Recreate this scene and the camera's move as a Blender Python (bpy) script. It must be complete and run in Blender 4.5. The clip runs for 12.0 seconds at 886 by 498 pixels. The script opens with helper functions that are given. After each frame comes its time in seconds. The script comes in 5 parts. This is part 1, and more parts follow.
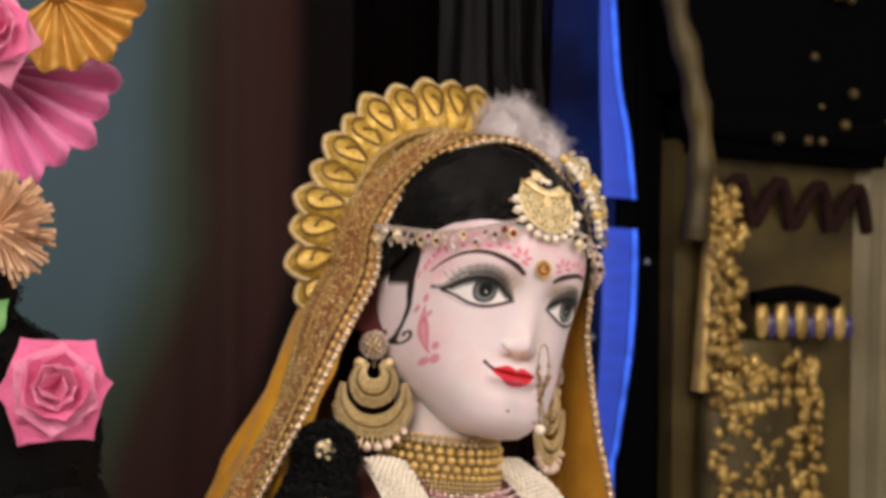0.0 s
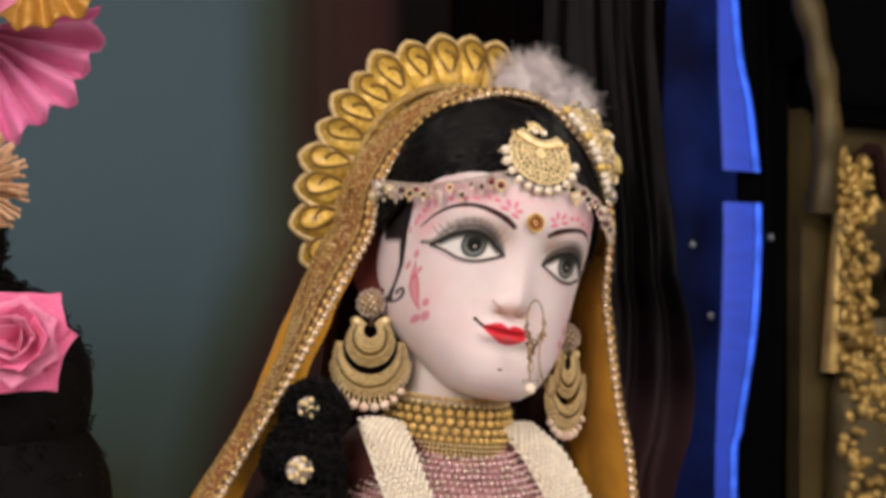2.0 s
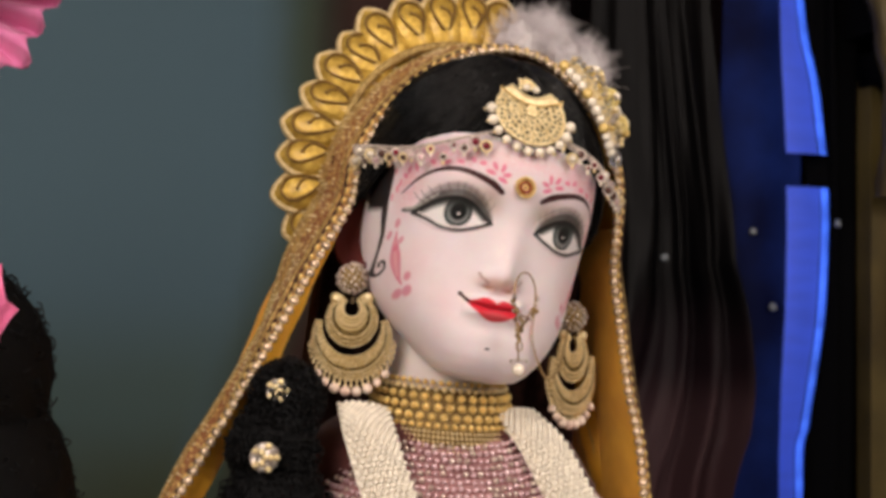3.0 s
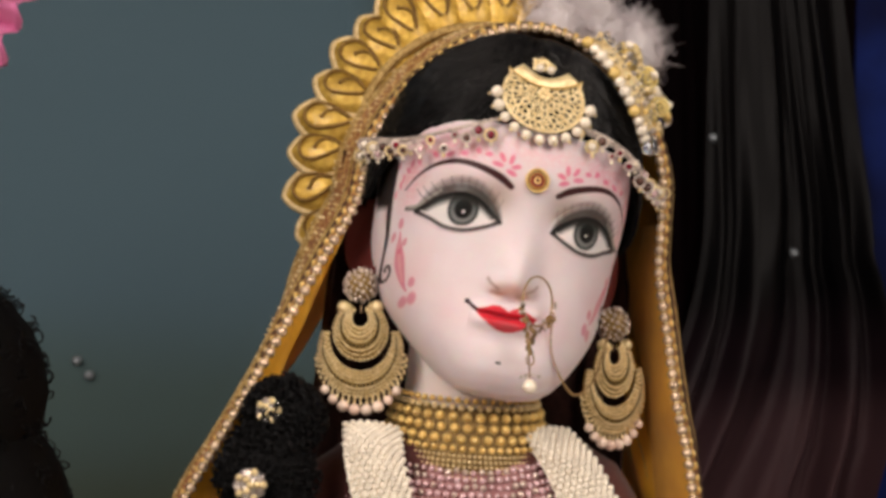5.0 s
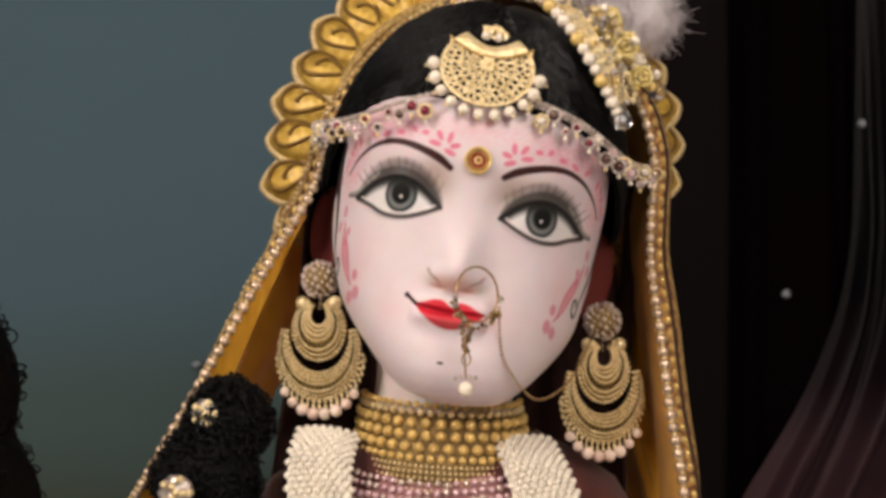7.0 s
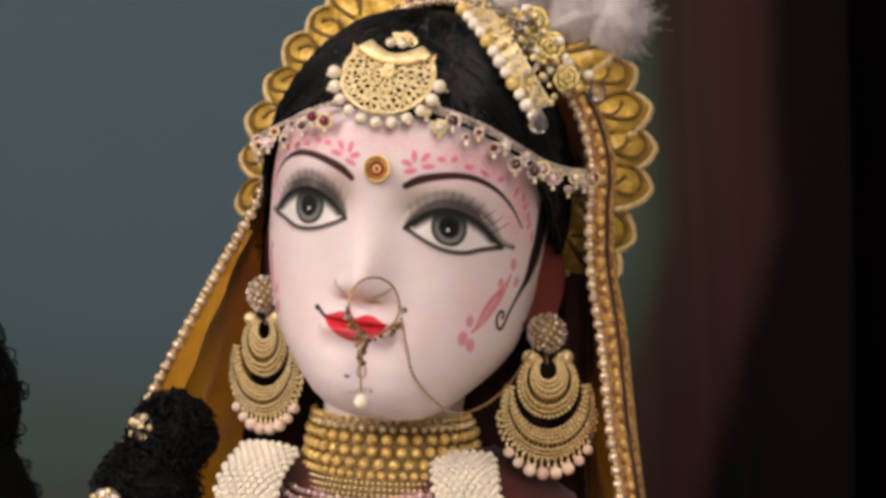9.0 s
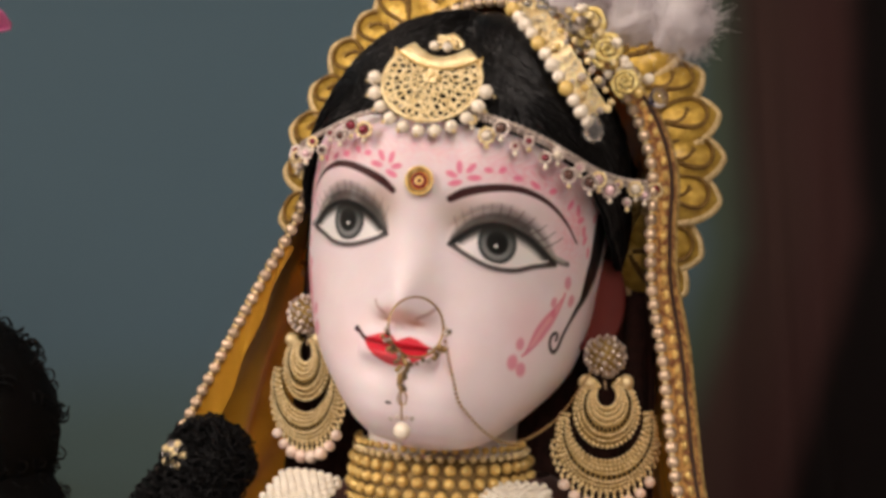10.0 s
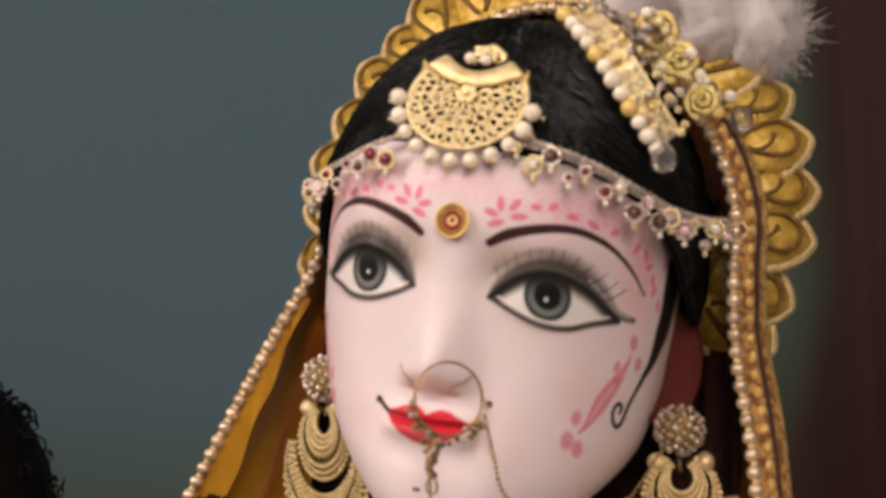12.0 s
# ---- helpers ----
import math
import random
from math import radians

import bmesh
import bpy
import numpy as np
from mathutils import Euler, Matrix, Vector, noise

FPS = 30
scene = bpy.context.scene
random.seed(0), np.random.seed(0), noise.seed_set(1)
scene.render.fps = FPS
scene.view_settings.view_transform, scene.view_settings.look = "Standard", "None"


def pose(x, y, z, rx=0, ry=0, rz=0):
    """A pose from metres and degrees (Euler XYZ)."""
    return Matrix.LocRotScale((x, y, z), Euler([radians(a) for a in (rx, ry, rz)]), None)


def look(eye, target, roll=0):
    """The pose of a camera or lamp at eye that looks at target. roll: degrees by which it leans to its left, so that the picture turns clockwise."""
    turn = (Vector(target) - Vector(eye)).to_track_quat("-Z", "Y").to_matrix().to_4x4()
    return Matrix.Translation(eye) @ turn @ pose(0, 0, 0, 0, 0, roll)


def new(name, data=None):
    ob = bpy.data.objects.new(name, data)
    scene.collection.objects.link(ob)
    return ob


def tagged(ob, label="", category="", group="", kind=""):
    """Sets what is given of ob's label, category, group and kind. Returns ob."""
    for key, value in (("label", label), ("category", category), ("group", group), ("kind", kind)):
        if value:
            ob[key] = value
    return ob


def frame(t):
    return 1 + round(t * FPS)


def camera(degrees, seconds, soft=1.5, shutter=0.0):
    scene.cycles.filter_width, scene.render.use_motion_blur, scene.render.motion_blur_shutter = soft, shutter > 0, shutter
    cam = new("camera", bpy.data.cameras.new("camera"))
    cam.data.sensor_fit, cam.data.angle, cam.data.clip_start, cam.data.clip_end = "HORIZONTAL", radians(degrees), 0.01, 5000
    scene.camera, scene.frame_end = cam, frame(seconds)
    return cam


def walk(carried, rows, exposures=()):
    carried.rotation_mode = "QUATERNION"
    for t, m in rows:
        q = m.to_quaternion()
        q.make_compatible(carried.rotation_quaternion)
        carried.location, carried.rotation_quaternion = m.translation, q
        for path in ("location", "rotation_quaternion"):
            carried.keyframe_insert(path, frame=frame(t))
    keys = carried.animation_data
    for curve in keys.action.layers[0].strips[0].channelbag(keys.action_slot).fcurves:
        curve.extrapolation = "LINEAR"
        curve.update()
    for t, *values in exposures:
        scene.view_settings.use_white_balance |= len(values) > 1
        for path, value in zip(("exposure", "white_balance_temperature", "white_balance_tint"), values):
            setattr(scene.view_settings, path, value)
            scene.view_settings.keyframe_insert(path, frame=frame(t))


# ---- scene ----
cam = camera(34.0, 12.0, soft=3.5)
cam.data.dof.use_dof = True
cam.data.dof.focus_distance = 0.65
cam.data.dof.aperture_fstop = 18
PATH = [
    (0, (-0.502, -0.817, 1.487), (0.507, 0.907, 1.587), 1.1),
    (0.5, (-0.473, -0.85, 1.488), (0.471, 0.91, 1.591), 1.1),
    (1, (-0.434, -0.87, 1.482), (0.44, 0.927, 1.58), 0.9),
    (1.5, (-0.395, -0.872, 1.476), (0.406, 0.958, 1.57), 0.8),
    (2, (-0.365, -0.855, 1.464), (0.371, 1.002, 1.557), 0.9),
    (2.5, (-0.323, -0.828, 1.452), (0.347, 1.054, 1.546), 0.9),
    (3, (-0.277, -0.807, 1.448), (0.329, 1.096, 1.547), 0.8),
    (5, (-0.163, -0.751, 1.455), (0.182, 1.216, 1.549), 0.1),
    (5.5, (-0.128, -0.742, 1.457), (0.146, 1.237, 1.547), -0.0),
    (6, (-0.089, -0.729, 1.453), (0.101, 1.26, 1.547), -0.0),
    (6.5, (-0.048, -0.714, 1.449), (0.042, 1.281, 1.551), -0.1),
    (8.5, (0.111, -0.671, 1.45), (-0.223, 1.297, 1.574), 0.0),
    (9, (0.149, -0.669, 1.442), (-0.253, 1.285, 1.587), -0.5),
    (9.5, (0.162, -0.652, 1.442), (-0.302, 1.287, 1.602), -0.6),
    (10, (0.154, -0.625, 1.446), (-0.358, 1.301, 1.612), -0.3),
    (10.5, (0.149, -0.593, 1.447), (-0.396, 1.323, 1.627), -0.1),
    (11, (0.145, -0.56, 1.451), (-0.422, 1.349, 1.641), -0.2),
    (11.5, (0.14, -0.539, 1.457), (-0.439, 1.364, 1.664), -0.2),
    (12, (0.136, -0.527, 1.459), (-0.457, 1.371, 1.68), -0.3),
]
walk(cam, [(t, look(eye, target, roll)) for t, eye, target, roll in PATH],
     ((0, 0, 6500, 10), (7, 0, 6500, 10), (9.5, 0, 6620, 11.5), (12, 0, 6800, 13)))

# ---- world and light ----
world = bpy.data.worlds.new("world")
scene.world = world
world.use_nodes = True
world.node_tree.nodes["Background"].inputs[0].default_value = (.75, .85, 1, 1)
world.node_tree.nodes["Background"].inputs[1].default_value = .05
# Both lamps are assumed, out of view, to light the face from the front.
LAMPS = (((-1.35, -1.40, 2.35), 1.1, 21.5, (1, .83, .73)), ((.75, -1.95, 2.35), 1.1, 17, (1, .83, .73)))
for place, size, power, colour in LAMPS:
    lamp = bpy.data.lights.new("assumed_lamp", "AREA")
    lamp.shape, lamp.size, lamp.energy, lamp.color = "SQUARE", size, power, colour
    new("assumed_lamp", lamp).matrix_world = look(place, (0, 0, 1.45))

# ---- helpers of this scene ----
MPI = {}


def thing(name, label, category, base=(0, 0, 0), group="", kind="", matrix=None):
    """An empty at the thing's base. Parts are given in world places, or in its own where matrix is given."""
    ob = new(name)
    ob.empty_display_size = .01
    if matrix is None:
        ob.location = base
        MPI[ob.name] = Matrix.Translation(base).inverted()
    else:
        ob.matrix_basis = matrix
        MPI[ob.name] = Matrix()
    return tagged(ob, label, category, group, kind)


def mesh_of(name, bm, material, smooth=True):
    me = bpy.data.meshes.new(name)
    bm.to_mesh(me)
    bm.free()
    if smooth:
        me.polygons.foreach_set("use_smooth", [True] * len(me.polygons))
    me.materials.append(material)
    return me


def part(name, bm, material, parent, label="", smooth=True, kind=""):
    ob = new(name, mesh_of(name, bm, material, smooth))
    ob.parent = parent
    ob.matrix_parent_inverse = MPI.get(parent.name, Matrix())
    MPI[ob.name] = Matrix()
    return tagged(ob, label, kind=kind)


def piece(name, me, parent, matrix, label=""):
    """One more object on a shared mesh."""
    ob = new(name, me)
    ob.parent = parent
    ob.matrix_parent_inverse = MPI.get(parent.name, Matrix())
    ob.matrix_basis = matrix
    return tagged(ob, label)


def single(name, bm, material, label, category, group="", kind="", smooth=True):
    return tagged(new(name, mesh_of(name, bm, material, smooth)), label, category, group, kind)


def at(p, size=1.0, turn=None):
    m = Matrix.Translation(p)
    if turn is not None:
        m = m @ turn
    return m @ (Matrix.Diagonal((*size, 1)) if isinstance(size, (tuple, list)) else Matrix.Scale(size, 4))


def ball(bm, p, r, sub=2, m=None):
    mat4 = at(p, r) if not isinstance(r, tuple) else at(p, r)
    bmesh.ops.create_icosphere(bm, subdivisions=sub, radius=1, matrix=(m or Matrix()) @ mat4)


def grid_mesh(rows, closed=False, bm=None):
    """A sheet through rows of points."""
    bm = bm or bmesh.new()
    vs = [[bm.verts.new(p) for p in row] for row in rows]
    n = len(rows[0])
    for a, b in zip(vs, vs[1:]):
        for k in range(n if closed else n - 1):
            bm.faces.new((a[k], a[(k + 1) % n], b[(k + 1) % n], b[k]))
    return bm


def tube(bm, pts, radius, sides=6, closed=False):
    """A round rod through points; radius may be a function of 0..1."""
    pts = [Vector(p) for p in pts]
    rows, n = [], len(pts)
    up = Vector((.31, .22, .92))
    for k, p in enumerate(pts):
        a, b = (pts[k - 1], pts[(k + 1) % n]) if closed else (pts[max(k - 1, 0)], pts[min(k + 1, n - 1)])
        d = (b - a).normalized()
        x = d.cross(up)
        if x.length < 1e-3:
            x = d.cross(Vector((1, 0, 0)))
        x.normalize()
        y = d.cross(x)
        r = radius(k / (n - 1)) if callable(radius) else radius
        rows.append([p + r * (math.cos(q) * x + math.sin(q) * y) for q in (2 * math.pi * s / sides for s in range(sides))])
    if closed:
        rows.append(rows[0])
    grid_mesh(rows, True, bm)
    return bm


def spline(pts, n):
    """n points along a smooth line through pts, evenly spaced."""
    p = [Vector(q) for q in pts]
    p = [2 * p[0] - p[1]] + p + [2 * p[-1] - p[-2]]
    fine = []
    for a, b, c, d in zip(p, p[1:], p[2:], p[3:]):
        for s in range(24):
            t = s / 24
            fine.append(.5 * (2 * b + (c - a) * t + (2 * a - 5 * b + 4 * c - d) * t * t + (3 * b - a - 3 * c + d) * t ** 3))
    fine.append(p[-2])
    far = np.r_[0, np.cumsum([(b - a).length for a, b in zip(fine, fine[1:])])]
    xyz = np.array(fine)
    return [Vector([np.interp(s, far, xyz[:, k]) for k in range(3)]) for s in np.linspace(0, far[-1], n)]


# ---- materials ----
def material(name, colour, rough=.5, metal=0.0, second=None, scale=60.0, mix=.5, bump=0.0, bump_scale=400.0, attribute="", random_tint=0.0,
             coat=0.0, sheen=0.0, transmission=0.0, stretch=None, emission=0.0, ior=1.5, subsurface=0.0, spread=.15, specular=.5):
    m = bpy.data.materials.new(name)
    m.use_nodes = True
    nt = m.node_tree
    b = nt.nodes["Principled BSDF"]
    add, link = nt.nodes.new, nt.links.new
    b.inputs["Roughness"].default_value, b.inputs["Metallic"].default_value, b.inputs["IOR"].default_value = rough, metal, ior
    b.inputs["Coat Weight"].default_value, b.inputs["Sheen Weight"].default_value = coat, sheen
    b.inputs["Transmission Weight"].default_value = transmission
    b.inputs["Specular IOR Level"].default_value = specular
    if subsurface:
        b.inputs["Subsurface Weight"].default_value, b.inputs["Subsurface Scale"].default_value = subsurface, .004
    co = add("ShaderNodeTexCoord").outputs["Object"]
    if stretch:
        mapping = add("ShaderNodeMapping")
        mapping.inputs["Scale"].default_value = stretch
        link(co, mapping.inputs["Vector"])
        co = mapping.outputs["Vector"]
    out = None
    if attribute:
        node = add("ShaderNodeAttribute")
        node.attribute_name = attribute
        out = node.outputs["Color"]
    if second:
        tex = add("ShaderNodeTexNoise")
        tex.inputs["Scale"].default_value, tex.inputs["Detail"].default_value = scale, 6
        link(co, tex.inputs["Vector"])
        ramp = add("ShaderNodeMapRange")
        ramp.inputs["From Min"].default_value, ramp.inputs["From Max"].default_value = mix - spread, mix + spread
        link(tex.outputs["Fac"], ramp.inputs["Value"])
        mixer = add("ShaderNodeMix")
        mixer.data_type = "RGBA"
        link(ramp.outputs["Result"], mixer.inputs["Factor"])
        if out:
            mixer.blend_type = "MULTIPLY"
            link(out, mixer.inputs["A"])
        else:
            mixer.inputs["A"].default_value = (*colour, 1)
        mixer.inputs["B"].default_value = (*second, 1)
        out = mixer.outputs["Result"]
    if random_tint:
        info, hsv = add("ShaderNodeObjectInfo"), add("ShaderNodeHueSaturation")
        span = add("ShaderNodeMapRange")
        span.inputs["To Min"].default_value, span.inputs["To Max"].default_value = 1 - random_tint, 1 + random_tint
        link(info.outputs["Random"], span.inputs["Value"])
        link(span.outputs["Result"], hsv.inputs["Value"])
        if out:
            link(out, hsv.inputs["Color"])
        else:
            hsv.inputs["Color"].default_value = (*colour, 1)
        out = hsv.outputs["Color"]
    if out:
        link(out, b.inputs["Base Color"])
    else:
        b.inputs["Base Color"].default_value = (*colour, 1)
    if bump:
        tex, node = add("ShaderNodeTexNoise"), add("ShaderNodeBump")
        tex.inputs["Scale"].default_value, tex.inputs["Detail"].default_value = bump_scale, 4
        node.inputs["Strength"].default_value, node.inputs["Distance"].default_value = bump, .001
        link(co, tex.inputs["Vector"])
        link(tex.outputs["Fac"], node.inputs["Height"])
        link(node.outputs["Normal"], b.inputs["Normal"])
    if emission:
        b.inputs["Emission Color"].default_value = (*colour, 1)
        b.inputs["Emission Strength"].default_value = emission
    return m


def graded(name, axis, lo, hi, stops, rough, bump_scale):
    """Cloth or plaster whose colour runs from stop to stop along one axis, with a faint mottle."""
    m = bpy.data.materials.new(name)
    m.use_nodes = True
    nt = m.node_tree
    b, add, link = nt.nodes["Principled BSDF"], nt.nodes.new, nt.links.new
    b.inputs["Roughness"].default_value, b.inputs["Specular IOR Level"].default_value = rough, .1
    co, parts, noise_tex = add("ShaderNodeTexCoord"), add("ShaderNodeSeparateXYZ"), add("ShaderNodeTexNoise")
    link(co.outputs["Object"], parts.inputs["Vector"])
    link(co.outputs["Object"], noise_tex.inputs["Vector"])
    noise_tex.inputs["Scale"].default_value, noise_tex.inputs["Detail"].default_value = 4, 5
    span = add("ShaderNodeMapRange")
    span.inputs["From Min"].default_value, span.inputs["From Max"].default_value = lo, hi
    link(parts.outputs[axis], span.inputs["Value"])
    shift = add("ShaderNodeMath")
    shift.operation = "MULTIPLY_ADD"
    shift.inputs[1].default_value = .16
    link(noise_tex.outputs["Fac"], shift.inputs[0])
    link(span.outputs["Result"], shift.inputs[2])
    ramp = add("ShaderNodeValToRGB")
    ramp.color_ramp.interpolation = "EASE"
    while len(ramp.color_ramp.elements) < len(stops):
        ramp.color_ramp.elements.new(.5)
    for e, (at_, colour) in zip(ramp.color_ramp.elements, stops):
        e.position, e.color = at_, (*colour, 1)
    link(shift.outputs["Value"], ramp.inputs["Fac"])
    link(ramp.outputs["Color"], b.inputs["Base Color"])
    fine, node = add("ShaderNodeTexNoise"), add("ShaderNodeBump")
    fine.inputs["Scale"].default_value = bump_scale
    node.inputs["Strength"].default_value, node.inputs["Distance"].default_value = .15, .001
    link(co.outputs["Object"], fine.inputs["Vector"])
    link(fine.outputs["Fac"], node.inputs["Height"])
    link(node.outputs["Normal"], b.inputs["Normal"])
    return m


GOLD = material("gold_metal", (.96, .71, .27), .28, .45, (.78, .52, .15), 300, .5, .4, 900, random_tint=.15, coat=.4)
PALE_GOLD = material("pale_gold_metal", (.96, .80, .47), .30, .4, (.78, .59, .27), 350, .55, .4, 1200, random_tint=.15, coat=.35)
SILVER = material("silver_metal", (.74, .66, .60), .3, .8, (.45, .36, .32), 500, .55, .4, 900, random_tint=.2)
DARK_METAL = material("tarnished_metal", (.30, .21, .12), .4, .8, (.12, .08, .05), 500, .5, .4, 900, random_tint=.2)
PEARL = material("pearl", (.90, .82, .69), .22, 0, (.82, .71, .55), 120, .55, 0, random_tint=.08, coat=.5)
PINK_PEARL = material("pink_pearl", (.86, .70, .58), .25, 0, (.78, .56, .46), 120, .55, 0, random_tint=.1, coat=.4)
CRYSTAL = material("crystal", (.97, .96, .95), .03, 0, transmission=.95, ior=1.55)
RED_GEM = material("red_gem", (.32, .02, .05), .12, 0, (.16, .01, .02), 300, coat=.6, random_tint=.3)
DARK_GEM = material("dark_gem", (.06, .03, .03), .12, 0, (.12, .05, .03), 300, coat=.6, random_tint=.3)
PETAL_GOLD = material("gold_petal_cloth", (.66, .44, .08), .28, .5, (.44, .27, .04), 220, .5, .8, 700, random_tint=.12, coat=.3)
CORD_GOLD = material("gold_cord", (.56, .40, .15), .45, .5, (.22, .12, .03), 500, .55, .8, 1500)
HAIR = material("black_wool_hair", (.0018, .0018, .002), .7, 0, (.004, .004, .0045), 300, .55, .6, 900, specular=.12)
VEIL = material("yellow_silk", (.93, .50, .030), .5, 0, (.82, .40, .02), 70, .5, .5, 900, sheen=.3)
def thin_cloth(m, share):
    """Lets part of the light through a thin weave."""
    nt = m.node_tree
    b, out = nt.nodes["Principled BSDF"], nt.nodes["Material Output"]
    through_cloth, mixer = nt.nodes.new("ShaderNodeBsdfTranslucent"), nt.nodes.new("ShaderNodeMixShader")
    mixer.inputs["Fac"].default_value = share
    nt.links.new(b.inputs["Base Color"].links[0].from_socket, through_cloth.inputs["Color"])
    nt.links.new(b.outputs["BSDF"], mixer.inputs[1])
    nt.links.new(through_cloth.outputs["BSDF"], mixer.inputs[2])
    nt.links.new(mixer.outputs["Shader"], out.inputs["Surface"])


thin_cloth(VEIL, .3)
RUST = material("red_brown_brocade", (.33, .125, .045), .45, .25, (.74, .50, .17), 420, .56, 1.0, 900, spread=.05)
BROCADE = material("brown_gold_brocade", (.74, .43, .14), .40, .35, (.30, .12, .05), 330, .5, 1.0, 900, spread=.06)
MAROON = material("maroon_cloth", (.10, .018, .015), .8, 0, (.05, .008, .008), 60, .5, .4, 700, sheen=.2)
MARBLE = material("painted_marble", (.8, .8, .8), .42, 0, (.97, .955, .955), 90, .5, .03, 200, attribute="paint", coat=.04, subsurface=.22, specular=.3)
FEATHER = material("white_feather", (.98, .95, .96), .9, 0, (.94, .90, .92), 60, specular=.2)
JASMINE = material("cream_buds", (.94, .89, .78), .6, 0, (.86, .78, .63), 200, .5, .3, 700, random_tint=.08)
PINK_BEAD = material("pink_rhinestone", (.92, .70, .72), .25, .3, (.70, .44, .48), 400, .5, 0, random_tint=.3)
ROSE = material("pink_petal_cloth", (.82, .10, .30), .6, 0, (.86, .22, .42), 40, .5, .3, 500, sheen=.2)
TULLE = material("pink_tulle", (.66, .12, .34), .6, 0, (.78, .22, .46), 30, .5, .3, 600, sheen=.3)
PEACH = material("peach_straw", (.86, .60, .40), .6, 0, (.76, .46, .26), 150, .5, .3, 600, random_tint=.1)
LEAF = material("green_leaf", (.16, .40, .12), .5, 0, (.10, .28, .08), 60)
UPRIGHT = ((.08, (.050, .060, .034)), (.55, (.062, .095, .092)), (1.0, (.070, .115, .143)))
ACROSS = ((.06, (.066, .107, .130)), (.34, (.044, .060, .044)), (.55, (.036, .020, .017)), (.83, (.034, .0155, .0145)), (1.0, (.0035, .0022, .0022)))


def backdrop_grade(name, rough):
    """Backdrop colour: grey-teal that turns olive downwards, and green, brown and black towards one side, earlier the
    lower it is.
    """
    m = graded(name, "Z", 1.22, 1.52, UPRIGHT, rough, 200)
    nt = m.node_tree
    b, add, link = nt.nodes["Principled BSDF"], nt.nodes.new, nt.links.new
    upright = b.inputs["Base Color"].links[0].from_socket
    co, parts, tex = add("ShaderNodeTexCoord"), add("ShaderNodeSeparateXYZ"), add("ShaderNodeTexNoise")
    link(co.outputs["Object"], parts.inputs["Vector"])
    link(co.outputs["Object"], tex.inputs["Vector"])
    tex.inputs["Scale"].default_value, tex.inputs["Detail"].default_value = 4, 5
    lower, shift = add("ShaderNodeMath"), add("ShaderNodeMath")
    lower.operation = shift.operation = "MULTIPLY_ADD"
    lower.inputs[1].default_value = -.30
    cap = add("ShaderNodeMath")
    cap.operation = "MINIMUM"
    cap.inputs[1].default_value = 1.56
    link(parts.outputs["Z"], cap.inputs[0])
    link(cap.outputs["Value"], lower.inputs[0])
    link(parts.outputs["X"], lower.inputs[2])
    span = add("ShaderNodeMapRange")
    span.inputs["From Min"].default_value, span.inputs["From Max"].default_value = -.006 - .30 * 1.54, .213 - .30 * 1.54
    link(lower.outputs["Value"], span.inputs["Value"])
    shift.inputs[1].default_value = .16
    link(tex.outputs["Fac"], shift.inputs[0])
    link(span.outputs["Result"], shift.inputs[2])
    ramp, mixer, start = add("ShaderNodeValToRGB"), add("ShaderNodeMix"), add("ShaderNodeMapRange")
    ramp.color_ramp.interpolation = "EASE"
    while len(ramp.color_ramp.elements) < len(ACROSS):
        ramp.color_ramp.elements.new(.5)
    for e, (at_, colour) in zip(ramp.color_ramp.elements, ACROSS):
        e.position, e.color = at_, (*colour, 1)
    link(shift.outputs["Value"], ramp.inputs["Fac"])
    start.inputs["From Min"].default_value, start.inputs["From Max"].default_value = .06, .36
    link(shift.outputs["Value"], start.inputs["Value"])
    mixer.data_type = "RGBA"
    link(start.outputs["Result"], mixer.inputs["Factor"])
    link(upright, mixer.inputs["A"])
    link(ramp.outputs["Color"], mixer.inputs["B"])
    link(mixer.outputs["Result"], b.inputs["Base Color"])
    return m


TEAL_WALL = backdrop_grade("grey_teal_plaster", .9)
TEAL_TO_BLACK = backdrop_grade("teal_to_black_curtain", .9)
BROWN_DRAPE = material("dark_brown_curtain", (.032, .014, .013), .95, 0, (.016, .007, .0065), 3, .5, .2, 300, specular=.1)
BLACK_DRAPE = material("black_curtain", (.0022, .0016, .0018), .95, 0, (.0028, .0013, .0016), 5, .5, .2, 300, specular=0)
BRASS = material("old_brass", (.125, .094, .030), .5, .3, (.050, .036, .012), 9, .5, .5, 60)
GILT = material("gilt_relief", (.74, .53, .18), .38, .5, (.34, .22, .06), 22, .5, .6, 120)
BEIGE = material("beige_curtain", (.24, .21, .13), .8, 0, (.17, .145, .085), 8, .5, .3, 200)
BLUE_LIGHT = material("blue_light", (.05, .16, 1.0), .5, emission=.6)
def uneven_glow(m, least, most):
    """Bands of glow along the height imitate blue light on folded satin."""
    nt = m.node_tree
    b, add, link = nt.nodes["Principled BSDF"], nt.nodes.new, nt.links.new
    co, mapping, tex, span = add("ShaderNodeTexCoord"), add("ShaderNodeMapping"), add("ShaderNodeTexNoise"), add("ShaderNodeMapRange")
    mapping.inputs["Scale"].default_value = (14, 3, 75)
    tex.inputs["Scale"].default_value, tex.inputs["Detail"].default_value = 1.0, 3
    link(co.outputs["Object"], mapping.inputs["Vector"])
    link(mapping.outputs["Vector"], tex.inputs["Vector"])
    span.inputs["From Min"].default_value, span.inputs["From Max"].default_value = .32, .68
    span.inputs["To Min"].default_value, span.inputs["To Max"].default_value = least, most
    link(tex.outputs["Fac"], span.inputs["Value"])
    link(span.outputs["Result"], b.inputs["Emission Strength"])


